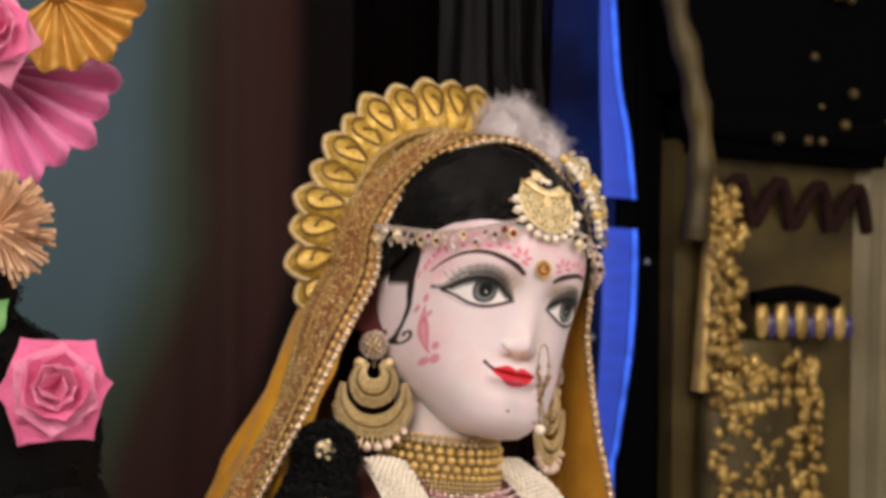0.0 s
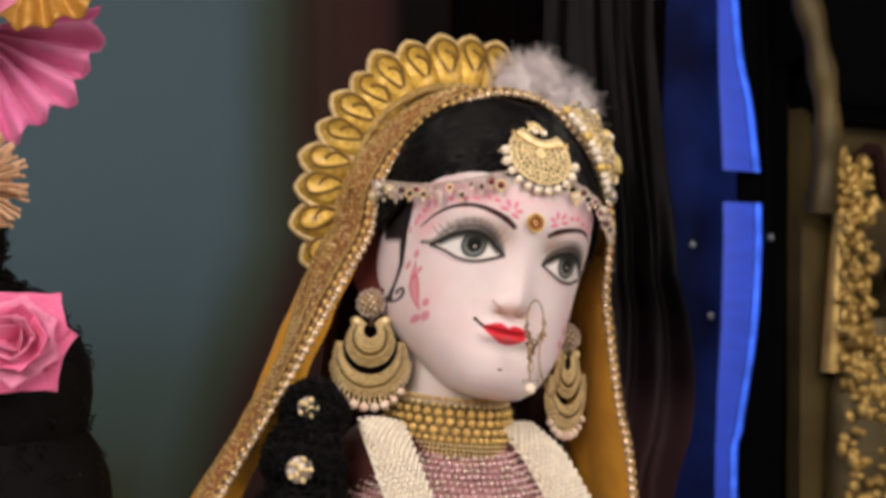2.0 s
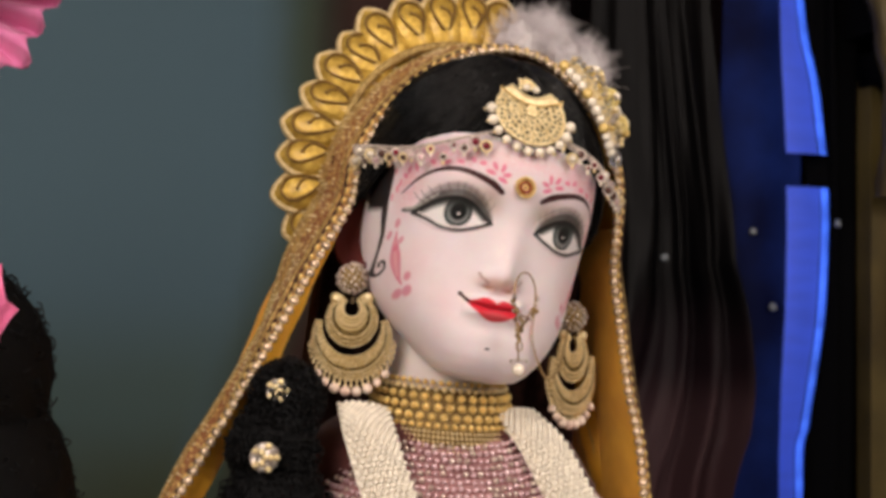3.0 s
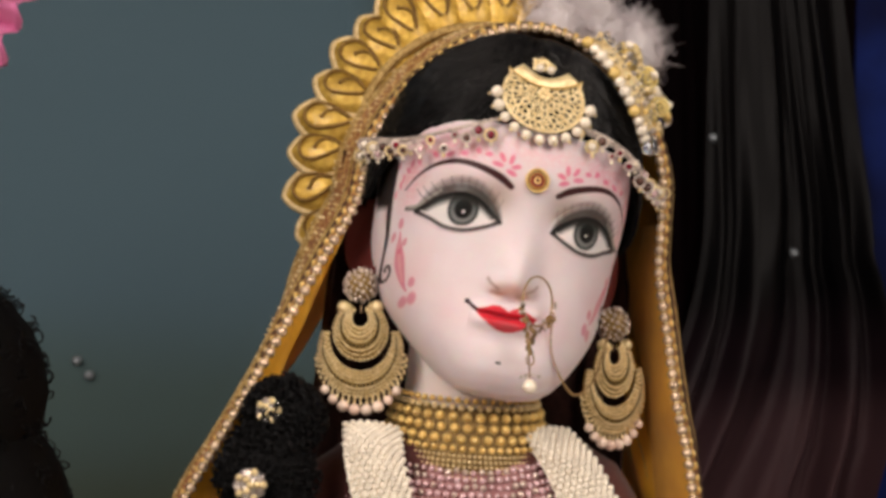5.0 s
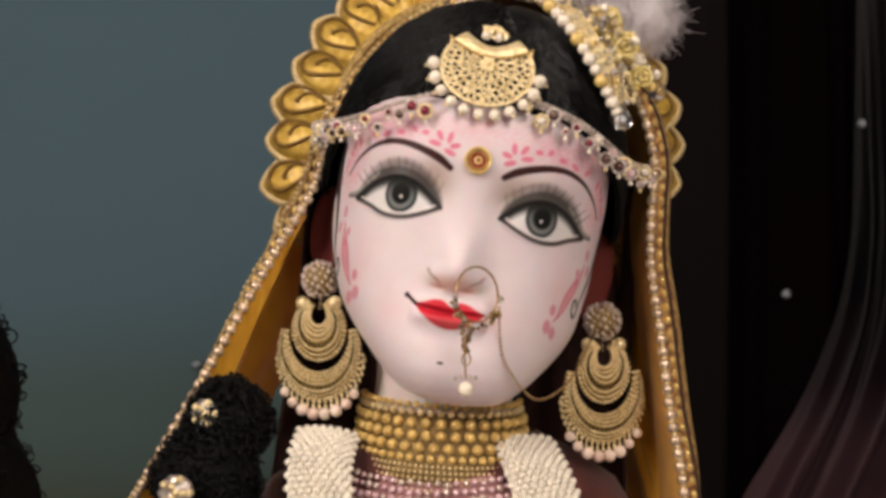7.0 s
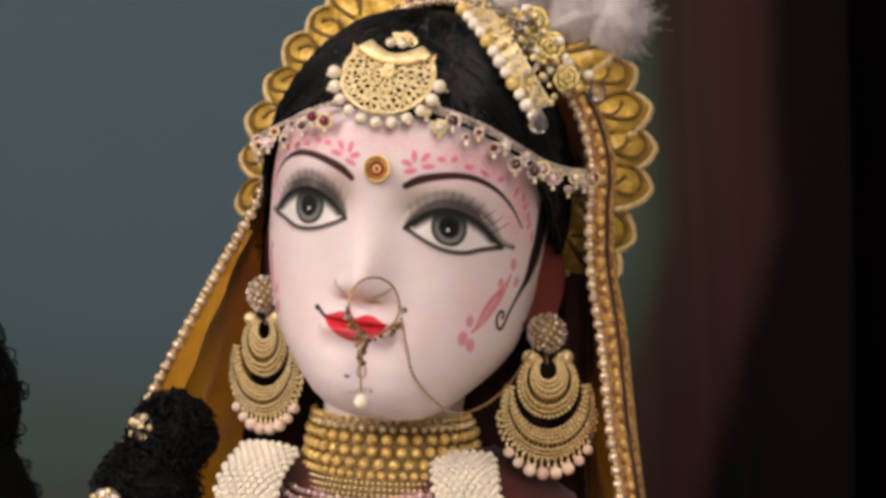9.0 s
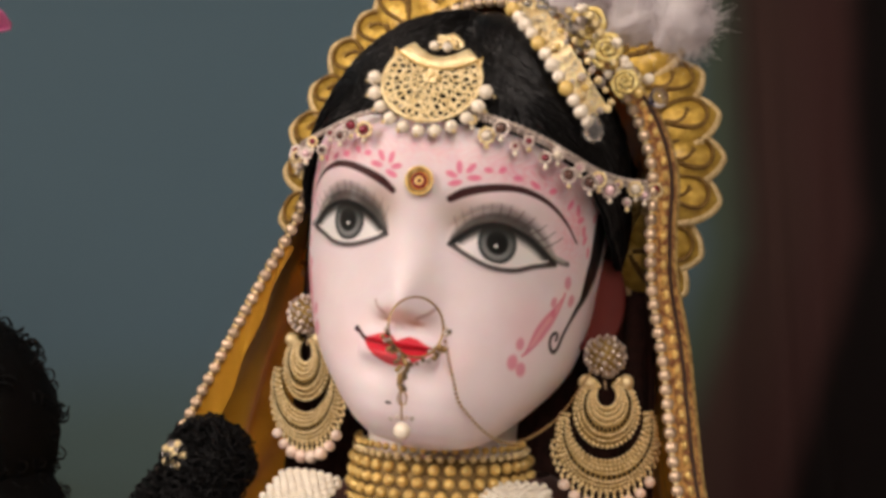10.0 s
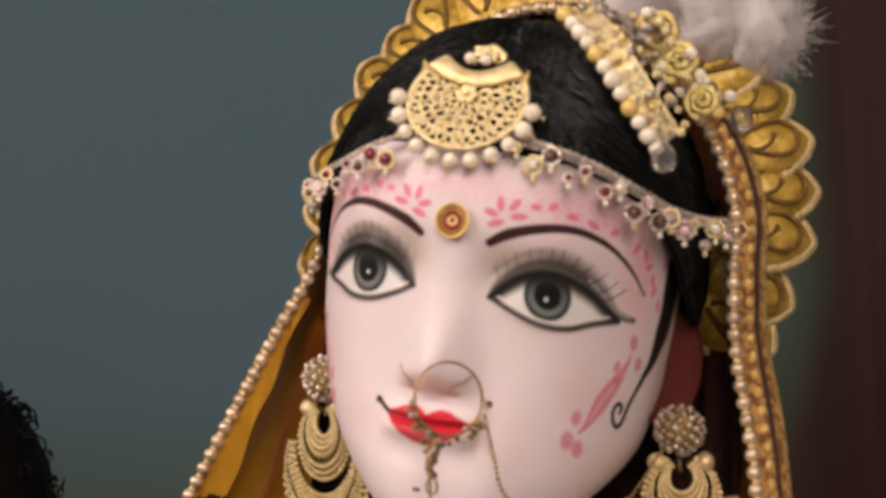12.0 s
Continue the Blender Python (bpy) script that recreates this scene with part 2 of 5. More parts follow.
# Dim emission stands for blue light spilling over the satin.
BLUE_SPILL = material("blue_spill_glow", (.03, .09, .8), .5, emission=.3)
uneven_glow(BLUE_LIGHT, .22, .95)
uneven_glow(BLUE_SPILL, .02, .15)
DARK_FRAME = material("black_frame", (.002, .002, .0025), .9, specular=.03)
PURPLE_GEM = material("purple_gem", (.05, .04, .16), .15, coat=.5)
SEQUIN = material("white_sequin", (.24, .27, .30), .4)
PLASTER = material("cream_plaster", (.62, .58, .52), .85, 0, (.54, .50, .44), 3, bump=.1, bump_scale=60)
STONE = material("altar_marble", (.60, .57, .54), .35, 0, (.42, .40, .38), 5, .55, .05, 60)
LAMP_GLOW = material("lamp_diffuser", (1, .95, .9), .5, emission=3.0)
WHITE_PAINT = material("white_paint", (.8, .8, .78), .5, 0, (.74, .74, .72), 20)

thin_cloth(FEATHER, .6)

# ---- the room ----
def box(bm, lo, hi):
    c = [(a + b) / 2 for a, b in zip(lo, hi)]
    return bmesh.ops.create_cube(bm, size=1, matrix=at(c, tuple(b - a for a, b in zip(lo, hi))))


def wall(name, lo, hi, mat, label):
    bm = bmesh.new()
    box(bm, lo, hi)
    return single(name, bm, mat, label, name.split("_")[0], kind="structure", smooth=False)


# Floor, ceiling and cream walls are unseen; the cream is added to bounce light.
wall("floor", (-2.4, -3.7, -.1), (2.4, 1.2, 0), STONE, "pale polished stone floor of the shrine room")
wall("ceiling", (-2.4, -3.7, 3.0), (2.4, 1.2, 3.1), PLASTER, "unseen cream plaster ceiling")
wall("wall_west", (-2.5, -3.7, 0), (-2.4, 1.2, 3.0), PLASTER, "unseen cream plaster side wall")
wall("wall_east", (2.4, -3.7, 0), (2.5, 1.2, 3.0), PLASTER, "unseen cream plaster side wall")
wall("wall_south", (-2.4, -3.8, 0), (2.4, -3.7, 3.0), PLASTER, "unseen cream plaster wall facing the altar")
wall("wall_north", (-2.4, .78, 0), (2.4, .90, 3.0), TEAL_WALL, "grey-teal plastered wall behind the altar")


def altar():
    t = thing("altar", "pale marble altar platform with a projecting top slab", "altar", (0, .2, 0))
    bm = bmesh.new()
    box(bm, (-1.2, -.25, 0), (1.4, .76, .70))
    part("body", bm, STONE, t, smooth=False)
    bm = bmesh.new()
    made = box(bm, (-1.25, -.3, .70), (1.45, .77, .75))
    bmesh.ops.bevel(bm, geom=bm.edges[:], offset=.012, segments=3, affect="EDGES")
    part("top_slab", bm, STONE, t)


altar()


# Unseen panel fixture added round each assumed lamp.
def assumed_panel_light(place):
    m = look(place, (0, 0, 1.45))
    t = thing("assumed_panel_light", "square white panel light on a ceiling rod, assumed out of view", "lamp", matrix=m, group="ceiling lights")
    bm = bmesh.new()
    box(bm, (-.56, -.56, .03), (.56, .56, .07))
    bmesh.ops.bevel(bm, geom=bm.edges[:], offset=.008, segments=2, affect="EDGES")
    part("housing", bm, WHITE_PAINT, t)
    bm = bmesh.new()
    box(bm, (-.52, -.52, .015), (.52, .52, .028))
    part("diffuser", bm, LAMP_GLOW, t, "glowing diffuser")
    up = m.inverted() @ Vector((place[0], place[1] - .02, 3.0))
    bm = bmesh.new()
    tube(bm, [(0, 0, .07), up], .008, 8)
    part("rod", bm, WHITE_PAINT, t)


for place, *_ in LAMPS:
    assumed_panel_light(place)


def ease(u):
    u = max(0.0, min(1.0, u))
    return u * u * (3 - 2 * u)


def drape(name, x0, x1, y, mat, label, folds, depth, z0=.75, z1=2.95, lean=0.0, seed=1, tuck=0.0):
    rnd = random.Random(seed)
    ph = [rnd.uniform(0, 6.28) for _ in range(4)]
    n = int((x1 - x0) / .006)
    rows = []
    for k in range(41):
        z = z0 + (z1 - z0) * k / 40
        row = []
        for i in range(n + 1):
            s = i / n
            w = math.sin(s * folds * 6.283 + ph[0] + .5 * math.sin(z * 2 + ph[1])) + .35 * math.sin(s * folds * 15.1 + ph[2])
            row.append((x0 + (x1 - x0) * s + lean * (z - 1.5) + .01 * math.sin(z * 3 + s * 9), y + depth * w * min(1, .3 + 2 * s) + tuck * (1 - ease(s / .7)), z))
        rows.append(row)
    ob = single(name, grid_mesh(rows), mat, label, "curtain")
    mod = ob.modifiers.new("thickness", "SOLIDIFY")
    mod.thickness = .002
    return ob


drape("teal_to_black_curtain", -.03, .240, .683, TEAL_TO_BLACK, "curtain coloured from grey-teal through brown to black", 4, .003, seed=2, tuck=.103)
drape("black_curtain", .195, .615, .73, BLACK_DRAPE, "black satin curtain hanging in deep folds", 6, .010, seed=5)
drape("black_curtain", .685, .74, .735, DARK_FRAME, "narrow black curtain strip beside the blue light", 2, .008, seed=6)
drape("beige_curtain", 1.06, 1.5, .70, BEIGE, "beige curtain beside the gilded shrine", 5, .02, seed=7)


def blue_light():
    # Emission here imitates satin lit by a blue LED.
    t = thing("lit_satin_strip", "bright glowing strip imitating blue-lit satin between black curtains", "light strip", (.64, .74, .75))
    for lo, hi, pts in ((1.655, 2.6, ((.672, 1.655), (.66, 1.74), (.640, 1.84), (.625, 2.1), (.62, 2.6))),
                        (.75, 1.615, ((.655, .75), (.64, 1.25), (.648, 1.33), (.668, 1.45), (.675, 1.56), (.674, 1.615)))):
        line = spline([(x, .725, z) for x, z in pts], 60)
        rows = [[p + Vector((.026 * c, -.010 * d, 0)) for c, d in ((.42, 1), (.6, 1), (.75, .8), (.9, .6), (1, 0))] for p in line]
        part("tube", grid_mesh(rows), BLUE_LIGHT, t, "bright glow imitating blue-lit satin")
        rows = [[p + Vector((.040 * c, -.009 * d, 0)) for c, d in ((-1.35, 0), (-1.0, .6), (-.6, .9), (-.2, 1), (.25, 1))] for p in line]
        part("diffuser", grid_mesh(rows), BLUE_SPILL, t, "dim glow imitating blue light spilling over satin")
    bm = bmesh.new()
    box(bm, (.58, .742, .75), (.70, .752, 2.6))
    part("backing", bm, DARK_FRAME, t, smooth=False)


blue_light()


def swag():
    """Dark mauve satin gathered in long curved folds in front of the black curtain."""
    t = thing("satin_swag", "dark mauve satin swag in long curved folds, upper shade put into its colour", "curtain", (.40, .69, 1.28))
    rows = []
    for z in np.linspace(1.0, 2.0, 110):
        slide = sum(np.interp(z + d, (1.0, 1.15, 1.27, 1.37, 1.46, 1.54, 1.80), (-.07, -.025, .010, .075, .115, .130, .138)) for d in (-.03, -.015, 0, .015, .03)) / 5
        wide = np.interp(z, (1.0, 1.3, 1.5, 1.8), (.33, .29, .19, .15))
        deep = np.interp(z, (1.0, 1.35, 1.55, 1.8), (.048, .044, .024, .008))
        row = []
        for u in np.linspace(0, 1, 110):
            q = u * 4.2 + .25 * math.sin(u * 9 + z * 4)
            ridge = abs(math.sin(math.pi * q)) ** 2.4 * (.55 + .45 * math.sin(q * 2.1 + 1) ** 2) + .18 * math.sin(math.pi * q * 2.7 + z * 6) ** 2
            row.append((.245 + wide * u + slide, .713 - deep * ridge * min(1, u * 6), z + .02 * u))
        rows.append(row)
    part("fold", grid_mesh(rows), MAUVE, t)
    # The blue glow beside the strip is put into this sheet's colour.
    rows = [[(x, .716 + .004 * math.sin(x * 60), z) for x in np.linspace(.545, .66, 20)] for z in np.linspace(.9, 2.6, 20)]
    part("blue_lit_sheet", grid_mesh(rows), BLUE_LIT_SATIN, t, "satin sheet with the strip's blue glow put into its colour")


# Shade on the upper folds is put into the colour, mauve to black.
MAUVE = graded("mauve_shaded_satin", "Z", 1.18, 1.56, ((.16, (.058, .028, .032)), (.46, (.044, .023, .027)), (.68, (.009, .005, .007)), (.92, (.001, .0008, .0012))), .45, 300)
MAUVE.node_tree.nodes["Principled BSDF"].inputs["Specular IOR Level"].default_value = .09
BLUE_LIT_SATIN = material("blue_lit_satin", (.006, .016, .11), .6, 0, (.002, .004, .030), 9, .5, .2, 200, specular=.05)
swag()


def gilded_shrine():
    """A gilded relief in front of a brass panel: column, jewelled band, canopy."""
    t = thing("gilded_shrine", "gilded shrine with embossed gold column, jewelled band and brass back panel", "shrine", (.95, .65, .75))
    bm = bmesh.new()
    box(bm, (.745, .70, .75), (1.10, .73, 1.75))
    part("back_panel", bm, BRASS, t, smooth=False)
    rnd = random.Random(4)
    bm = bmesh.new()
    for k in range(900):
        z = rnd.uniform(1.05, 1.46) if k < 780 else rnd.uniform(1.46, 1.67)
        half = .092 if z < 1.45 else .024
        cx = .872 if z < 1.45 else .795
        x = cx + rnd.uniform(-half, half)
        ball(bm, (x, .672 - rnd.uniform(.006, .03), z), (rnd.uniform(.004, .011), .007, rnd.uniform(.004, .013)), 1)
    part("gold_relief", bm, GILT, t, "embossed gold relief", kind="stuff")
    bm = bmesh.new()
    rows = [[(.872 + r * math.cos(a), .68 + .4 * r * math.sin(a), z) for a in np.linspace(0, 6.283, 24, endpoint=False)]
            for z, r in ((.75, .097), (1.0, .092), (1.2, .098), (1.38, .092), (1.44, .07), (1.47, .06))]
    grid_mesh(rows, True, bm)
    part("column", bm, BRASS, t)
    bm = bmesh.new()
    tube(bm, spline([(.785, .685, 1.40), (.790, .685, 1.50), (.796, .685, 1.60), (.792, .685, 1.69)], 30), lambda s: .018 - .008 * s, 10)
    part("gold_strand", bm, GILT, t)
    for k in range(5):
        bm = bmesh.new()
        ball(bm, (.86 + .036 * k, .655, 1.498), (.012, .008, .028), 2)
        part("gold_boss", bm, GILT, t)
        bm = bmesh.new()
        ball(bm, (.878 + .036 * k, .655, 1.490), (.009, .006, .018), 2)
        part("gem", bm, PURPLE_GEM, t, "dark purple gem")
    bm = bmesh.new()
    tube(bm, spline([(.85, .66, 1.525), (.92, .65, 1.535), (1.0, .66, 1.525)], 20), .012, 8)
    part("dark_band", bm, DARK_FRAME, t)
    for k in range(4):
        bm = bmesh.new()
        line = spline([(.80 + .075 * k, .69, 1.63), (.835 + .075 * k, .675, 1.69), (.87 + .075 * k, .69, 1.63)], 16)
        tube(bm, line, .010, 8)
        part("arch", bm, BROWN_DRAPE, t)
    bm = bmesh.new()
    box(bm, (.74, .64, 1.72), (1.12, .74, 1.80))
    bmesh.ops.bevel(bm, geom=bm.edges[:], offset=.02, segments=3, affect="EDGES")
    part("cornice", bm, DARK_FRAME, t, "dark brown cornice")
    bm = bmesh.new()
    box(bm, (.73, .66, 1.80), (1.15, .75, 2.3))
    part("upper_panel", bm, DARK_FRAME, t, smooth=False)
    bm = bmesh.new()
    tube(bm, spline([(.745, .66, 1.60), (.752, .655, 1.72), (.735, .66, 1.83), (.715, .67, 1.93), (.72, .67, 2.1)], 60), lambda q: .018 + .002 * math.sin(q * 40), 10)
    part("side_scroll", bm, BRASS, t, "twisted brass side scroll")
    for k in range(14):
        bm = bmesh.new()
        ball(bm, (rnd.uniform(.84, 1.1), .637, rnd.uniform(1.74, 1.98)), rnd.uniform(.004, .010), 2)
        part("dull_boss", bm, BRASS, t)


gilded_shrine()

sequin = bmesh.new()
bmesh.ops.create_cone(sequin, cap_ends=True, segments=12, radius1=.005, radius2=.002, depth=.003, matrix=pose(0, 0, 0, 90))
sequin = mesh_of("sequin", sequin, SEQUIN)
for p in ((.590, .708, 1.5585), (.70, .70, 1.571), (.471, .70, 1.524), (.612, .70, 1.47), (.385, .708, 1.646), (.309, .708, 1.48), (.44, .708, 1.511), (-.2746, .772, 1.41), (-.262, .772, 1.395)):
    tagged(new("sequin", sequin), "small round white sequin stuck on the backdrop", "sequin", "sequins on the backdrop").matrix_basis = at(p)

# ---- the head's own axes: right, forward, up, leaning ten degrees ----
LEAN = radians(10.3)
RIGHT, FORWARD, UP = Vector((math.cos(LEAN), 0, -math.sin(LEAN))), Vector((0, -1, 0)), Vector((math.sin(LEAN), 0, math.cos(LEAN)))
HEAD = Vector((-.0044, 0, 1.5))


def head(a, b, c):
    return HEAD + a * RIGHT + b * FORWARD + c * UP


HEAD_TURN = Matrix((RIGHT, -FORWARD, UP)).transposed().to_4x4()

# Level, front depth, half width, middle depth of the face.
PROFILE = np.array(((-.0858, .049, .0080, .040), (-.0840, .0550, .0180, .038), (-.0802, .0610, .0262, .034), (-.0745, .0662, .0330, .029), (-.066, .0692, .0412, .021), (-.05, .0690, .0535, .008),
                    (-.03, .0685, .0605, 0), (0, .073, .0640, 0), (.02, .0800, .0645, 0), (.045, .0775, .0615, 0), (.07, .056, .046, 0), (.095, .03, .03, 0)))
BULGE = 2.3


def smooth_interp(c, xs, ys):
    """Cubic through the levels."""
    d = np.gradient(ys, xs)
    k = np.clip(np.searchsorted(xs, c) - 1, 0, len(xs) - 2)
    h = xs[k + 1] - xs[k]
    t = (c - xs[k]) / h
    return ((2 * t ** 3 - 3 * t ** 2 + 1) * ys[k] + (t ** 3 - 2 * t ** 2 + t) * h * d[k] + (3 * t ** 2 - 2 * t ** 3) * ys[k + 1] + (t ** 3 - t ** 2) * h * d[k + 1])


def face_profile(c):
    return [smooth_interp(np.asarray(c, float), PROFILE[:, 0], PROFILE[:, k]) for k in (1, 2, 3)]


def face_mid(c):
    """The jaw swings a little to the statue's left below the mouth."""
    return np.interp(c, (-.095, -.085, -.07, -.05, -.03, -.012), (.0074, .0070, .0058, .0034, .0012, 0))


def face_front(a, c):
    """Forward depth of the plain face at a, c, in metres."""
    f, w, m = face_profile(c)
    return m + (f - m) * np.maximum(0, 1 - np.minimum(1, np.abs(a - face_mid(c)) / w) ** BULGE) ** (1 / BULGE)


def bump2(a, c, a0, c0, sa, sc):
    return np.exp(-((a - a0) / sa) ** 2 - ((c - c0) / sc) ** 2)


def face_relief(a, c):
    """Nose, sockets, lips, chin and cheeks, added to the plain face."""
    A = np.abs(a)
    rise = smooth_interp(np.clip(c, -.042, .022), np.array((-.042, -.0395, -.0365, -.0335, -.0305, -.0270, -.0225, -.016, -.006, .005, .014, .022)),
                         np.array((0, .0003, .0026, .0068, .0097, .0106, .0096, .0072, .0045, .0023, .0007, 0)))
    wide = np.interp(c, (-.036, -.0305, -.024, -.015, 0, .014), (.0080, .0088, .0094, .0106, .0130, .0160))
    z = rise * np.exp(-np.abs(a / wide) ** 2)
    z += .0021 * bump2(A, c, .0090, -.0305, .0034, .0040)
    z -= .0016 * bump2(A, c, .0066, -.0352, .0028, .0018)
    z -= .0030 * bump2(A, c, .0165, .006, .008, .010)
    z += .0020 * bump2(A, c, .032, .001, .015, .0085)
    # rolled upper lid, its crease, and the wet edge of the lower lid
    top = np.interp(A, (.013, .019, .024, .030, .036, .043, .048, .0515), (-.0018, .0034, .0066, .0085, .0082, .0052, .0008, -.0024))
    low = np.interp(A, (.013, .020, .027, .033, .039, .045, .0515), (-.0018, -.0050, -.0076, -.0084, -.0076, -.0048, -.0024))
    open_lid = np.clip((A - .0125) / .004, 0, 1) * np.clip((.054 - A) / .005, 0, 1)
    z += open_lid * (.0006 * np.exp(-((c - top - .0012) / .0016) ** 2) - .0007 * np.exp(-((c - top - .0062) / .0016) ** 2) + .0006 * np.exp(-((c - low + .0008) / .0010) ** 2))
    lip = np.clip(1 - (A / .0178) ** 2.4, 0, 1)
    z += lip * (.0034 * np.exp(-((c + .0430) / .0026) ** 2) + .0050 * np.exp(-((c + .0490) / .0034) ** 2) - .0018 * np.exp(-((c + .0458 - .0012 * (A / .017) ** 2) / .0009) ** 2))
    z -= .0010 * bump2(a, c, 0, -.0385, .0022, .003)
    z -= .0009 * bump2(a, c, 0, -.0575, .013, .0035)
    z += .0014 * bump2(a, c, 0, -.072, .013, .011)
    z += .0008 * bump2(A, c, .036, -.026, .016, .014)
    return z


def on_face(a, c, out=0.0):
    """A place on the face, or out metres in front of it."""
    return head(a, float(face_front(a, c) + face_relief(np.float64(a), np.float64(c))) + out, c)


# ---- the statue ----
def side_length(a, c=0.0):
    """Length along the face from its middle line out to a."""
    line = np.linspace(0, np.minimum(np.abs(a), .0625), 60)
    b = face_front(line, np.zeros_like(line) + c)
    return np.hypot(np.diff(line), np.diff(b)).sum()


LENGTHS = np.array([side_length(x) for x in np.linspace(0, .0625, 80)])


def flat(points):
    """Face places in millimetres (outwards, up) as places on the unrolled face in metres."""
    return [(float(np.interp(x / 1000, np.linspace(0, .0625, 80), LENGTHS)), y / 1000) for x, y in points]


def to_line(s, c, pts):
    """Distance to an open line, and how far along it, 0 to 1."""
    best, along = np.full(s.shape, 9.0), np.zeros(s.shape)
    n = len(pts) - 1
    for k, ((x0, y0), (x1, y1)) in enumerate(zip(pts, pts[1:])):
        dx, dy = x1 - x0, y1 - y0
        t = np.clip(((s - x0) * dx + (c - y0) * dy) / (dx * dx + dy * dy + 1e-12), 0, 1)
        d = np.hypot(s - x0 - t * dx, c - y0 - t * dy)
        along = np.where(d < best, (k + t) / n, along)
        best = np.minimum(best, d)
    return best, along


def fine_line(points, n=24):
    return [(p.x, p.y) for p in spline([(x, y, 0) for x, y in flat(points)], n)]


def inside(s, lo, hi):
    """Edge from 0 to 1, soft over lo to hi."""
    return np.clip((hi - s) / (hi - lo), 0, 1)


BROW = ((11.8, 15.5), (17.5, 19), (26, 22), (34, 23.7), (41, 23.4), (48, 20.5), (53.5, 15), (57.2, 8))
LID_TOP = ((13.2, -1.8), (19, 3.4), (24, 6.6), (30, 8.5), (36, 8.2), (43, 5.2), (48, .8), (51.5, -2.4))
LID_LOW = ((13.2, -1.8), (20, -5), (27, -7.6), (33, -8.4), (39, -7.6), (45, -4.8), (51.5, -2.4))
LASHES = ((15, 5.5, 13.5, 9.5), (18, 8, 16.5, 12), (21, 10, 20, 14), (25, 11.5, 24.5, 15.5), (28, 12.6, 28, 16.5), (31, 13, 31.5, 17), (34, 13, 35, 17), (37, 12, 39.5, 16),
          (40, 10.5, 43.5, 14.5), (43, 8.5, 47.5, 12.5), (45.5, 6, 50.5, 10.5), (47.5, 3.8, 53, 9))


def paint(s, c, left):
    """Colours of the painted face at unrolled places; left: the statue's own left half."""
    col = np.empty((*s.shape, 3))
    col[:] = (.80, .708, .738)

    def lay(mask, colour):
        m = np.clip(mask, 0, 1)[..., None]
        col[:] = col * (1 - m) + np.array(colour) * m

    # rouge and airbrushed lids
    lay(.22 * np.exp(-((s - .024) / .012) ** 2 - ((c + .046) / .010) ** 2), (.82, .50, .52))
    lay(.55 * np.exp(-((s - .050) / .010) ** 2 - ((c + .030) / .016) ** 2), (.82, .58, .62))
    blotch = .66 + .34 * np.sin(s * 900 + 3 * np.sin(c * 640)) * np.sin(c * 820 + 2 * np.sin(s * 560))
    lay(.95 * blotch * np.exp(-((s - .045) / .027) ** 2 - ((c - .031) / .008) ** 2), (.78, .36, .44))
    lay(.60 * blotch * np.exp(-(s / .020) ** 2 - ((c - .034) / .006) ** 2), (.80, .44, .50))
    lay(.92 * blotch * np.exp(-((s - .068) / .010) ** 2 - ((c - .014) / .016) ** 2), (.78, .36, .42))
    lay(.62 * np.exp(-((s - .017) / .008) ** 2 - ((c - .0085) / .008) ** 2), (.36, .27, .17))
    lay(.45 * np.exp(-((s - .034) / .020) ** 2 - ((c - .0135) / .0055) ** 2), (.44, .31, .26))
    # eye
    top, low = fine_line(LID_TOP, 40), fine_line(LID_LOW, 40)
    tx, ty = np.array(top).T
    lx, ly = np.array(low).T
    span = (s > tx[0]) & (s < tx[-1])
    up, dn = np.interp(s, tx, ty), np.interp(s, lx, ly)
    d_top, k_top = to_line(s, c, top)
    d_low, k_low = to_line(s, c, low)
    above = (c > up) | ~span
    band = .0064 * np.sin(np.pi * np.clip(k_top, 0, 1)) ** .6 + .0006
    lay(.93 * inside(d_top, band * .60, band * 1.35) * above * (s < .062), (.026, .024, .020))
    open_eye = span & (c < up) & (c > dn)
    lay(open_eye * 1.0, (.83, .81, .81))
    ix, iy = flat(((31.4, 1.6),))[0]
    r = np.hypot(s - ix, c - iy)
    lay(open_eye * inside(r, .0077, .0085), (.018, .028, .028))
    lay(open_eye * inside(r, .0064, .0074), (.075, .088, .088))
    lay(open_eye * inside(r, .0058, .0070) * np.clip((iy + .003 - c) / .007, 0, 1), (.24, .25, .25))
    lay(open_eye * inside(r, .0042, .0050), (.005, .006, .006))
    lay(open_eye * inside(up - c, .0020, .0050) * .95, (.016, .016, .014))
    lay(open_eye * inside(np.hypot(s - ix + .0004, c - iy + .0012), .0005, .0009), (.9, .9, .9))
    lay(.95 * inside(d_low, .0006, .0015), (.030, .020, .018))
    lay(.7 * open_eye * inside(np.abs(d_low - .0017), .0002, .0006), (.86, .78, .77))
    lay(inside(d_top, .0007, .0012), (.012, .012, .012))
    wing, _ = to_line(s, c, fine_line(((45.5, 5.0), (49, 2.0), (52, -.8), (55.3, -1.2)), 16))
    lay(.9 * inside(wing, .0006, .0016), (.05, .048, .042))
    wing, _ = to_line(s, c, fine_line(((43, 8.8), (47.5, 4.5), (51, .8), (54, -.4)), 16))
    lay(.8 * inside(wing, .0006, .0012), (.36, .35, .32))
    for x0, y0, x1, y1 in LASHES:
        bend = (x1 - x0) * .4
        d, k = to_line(s, c, fine_line(((x0 - bend * .3, y0 - 1), ((x0 + x1) / 2 + bend * .2, (y0 + y1) / 2 - .3), (x1, y1)), 8))
        lay((.38 if x0 < 30 else .66) * inside(d, .0001, .0002 + .0006 * (1 - .75 * k)), (.06, .035, .035))
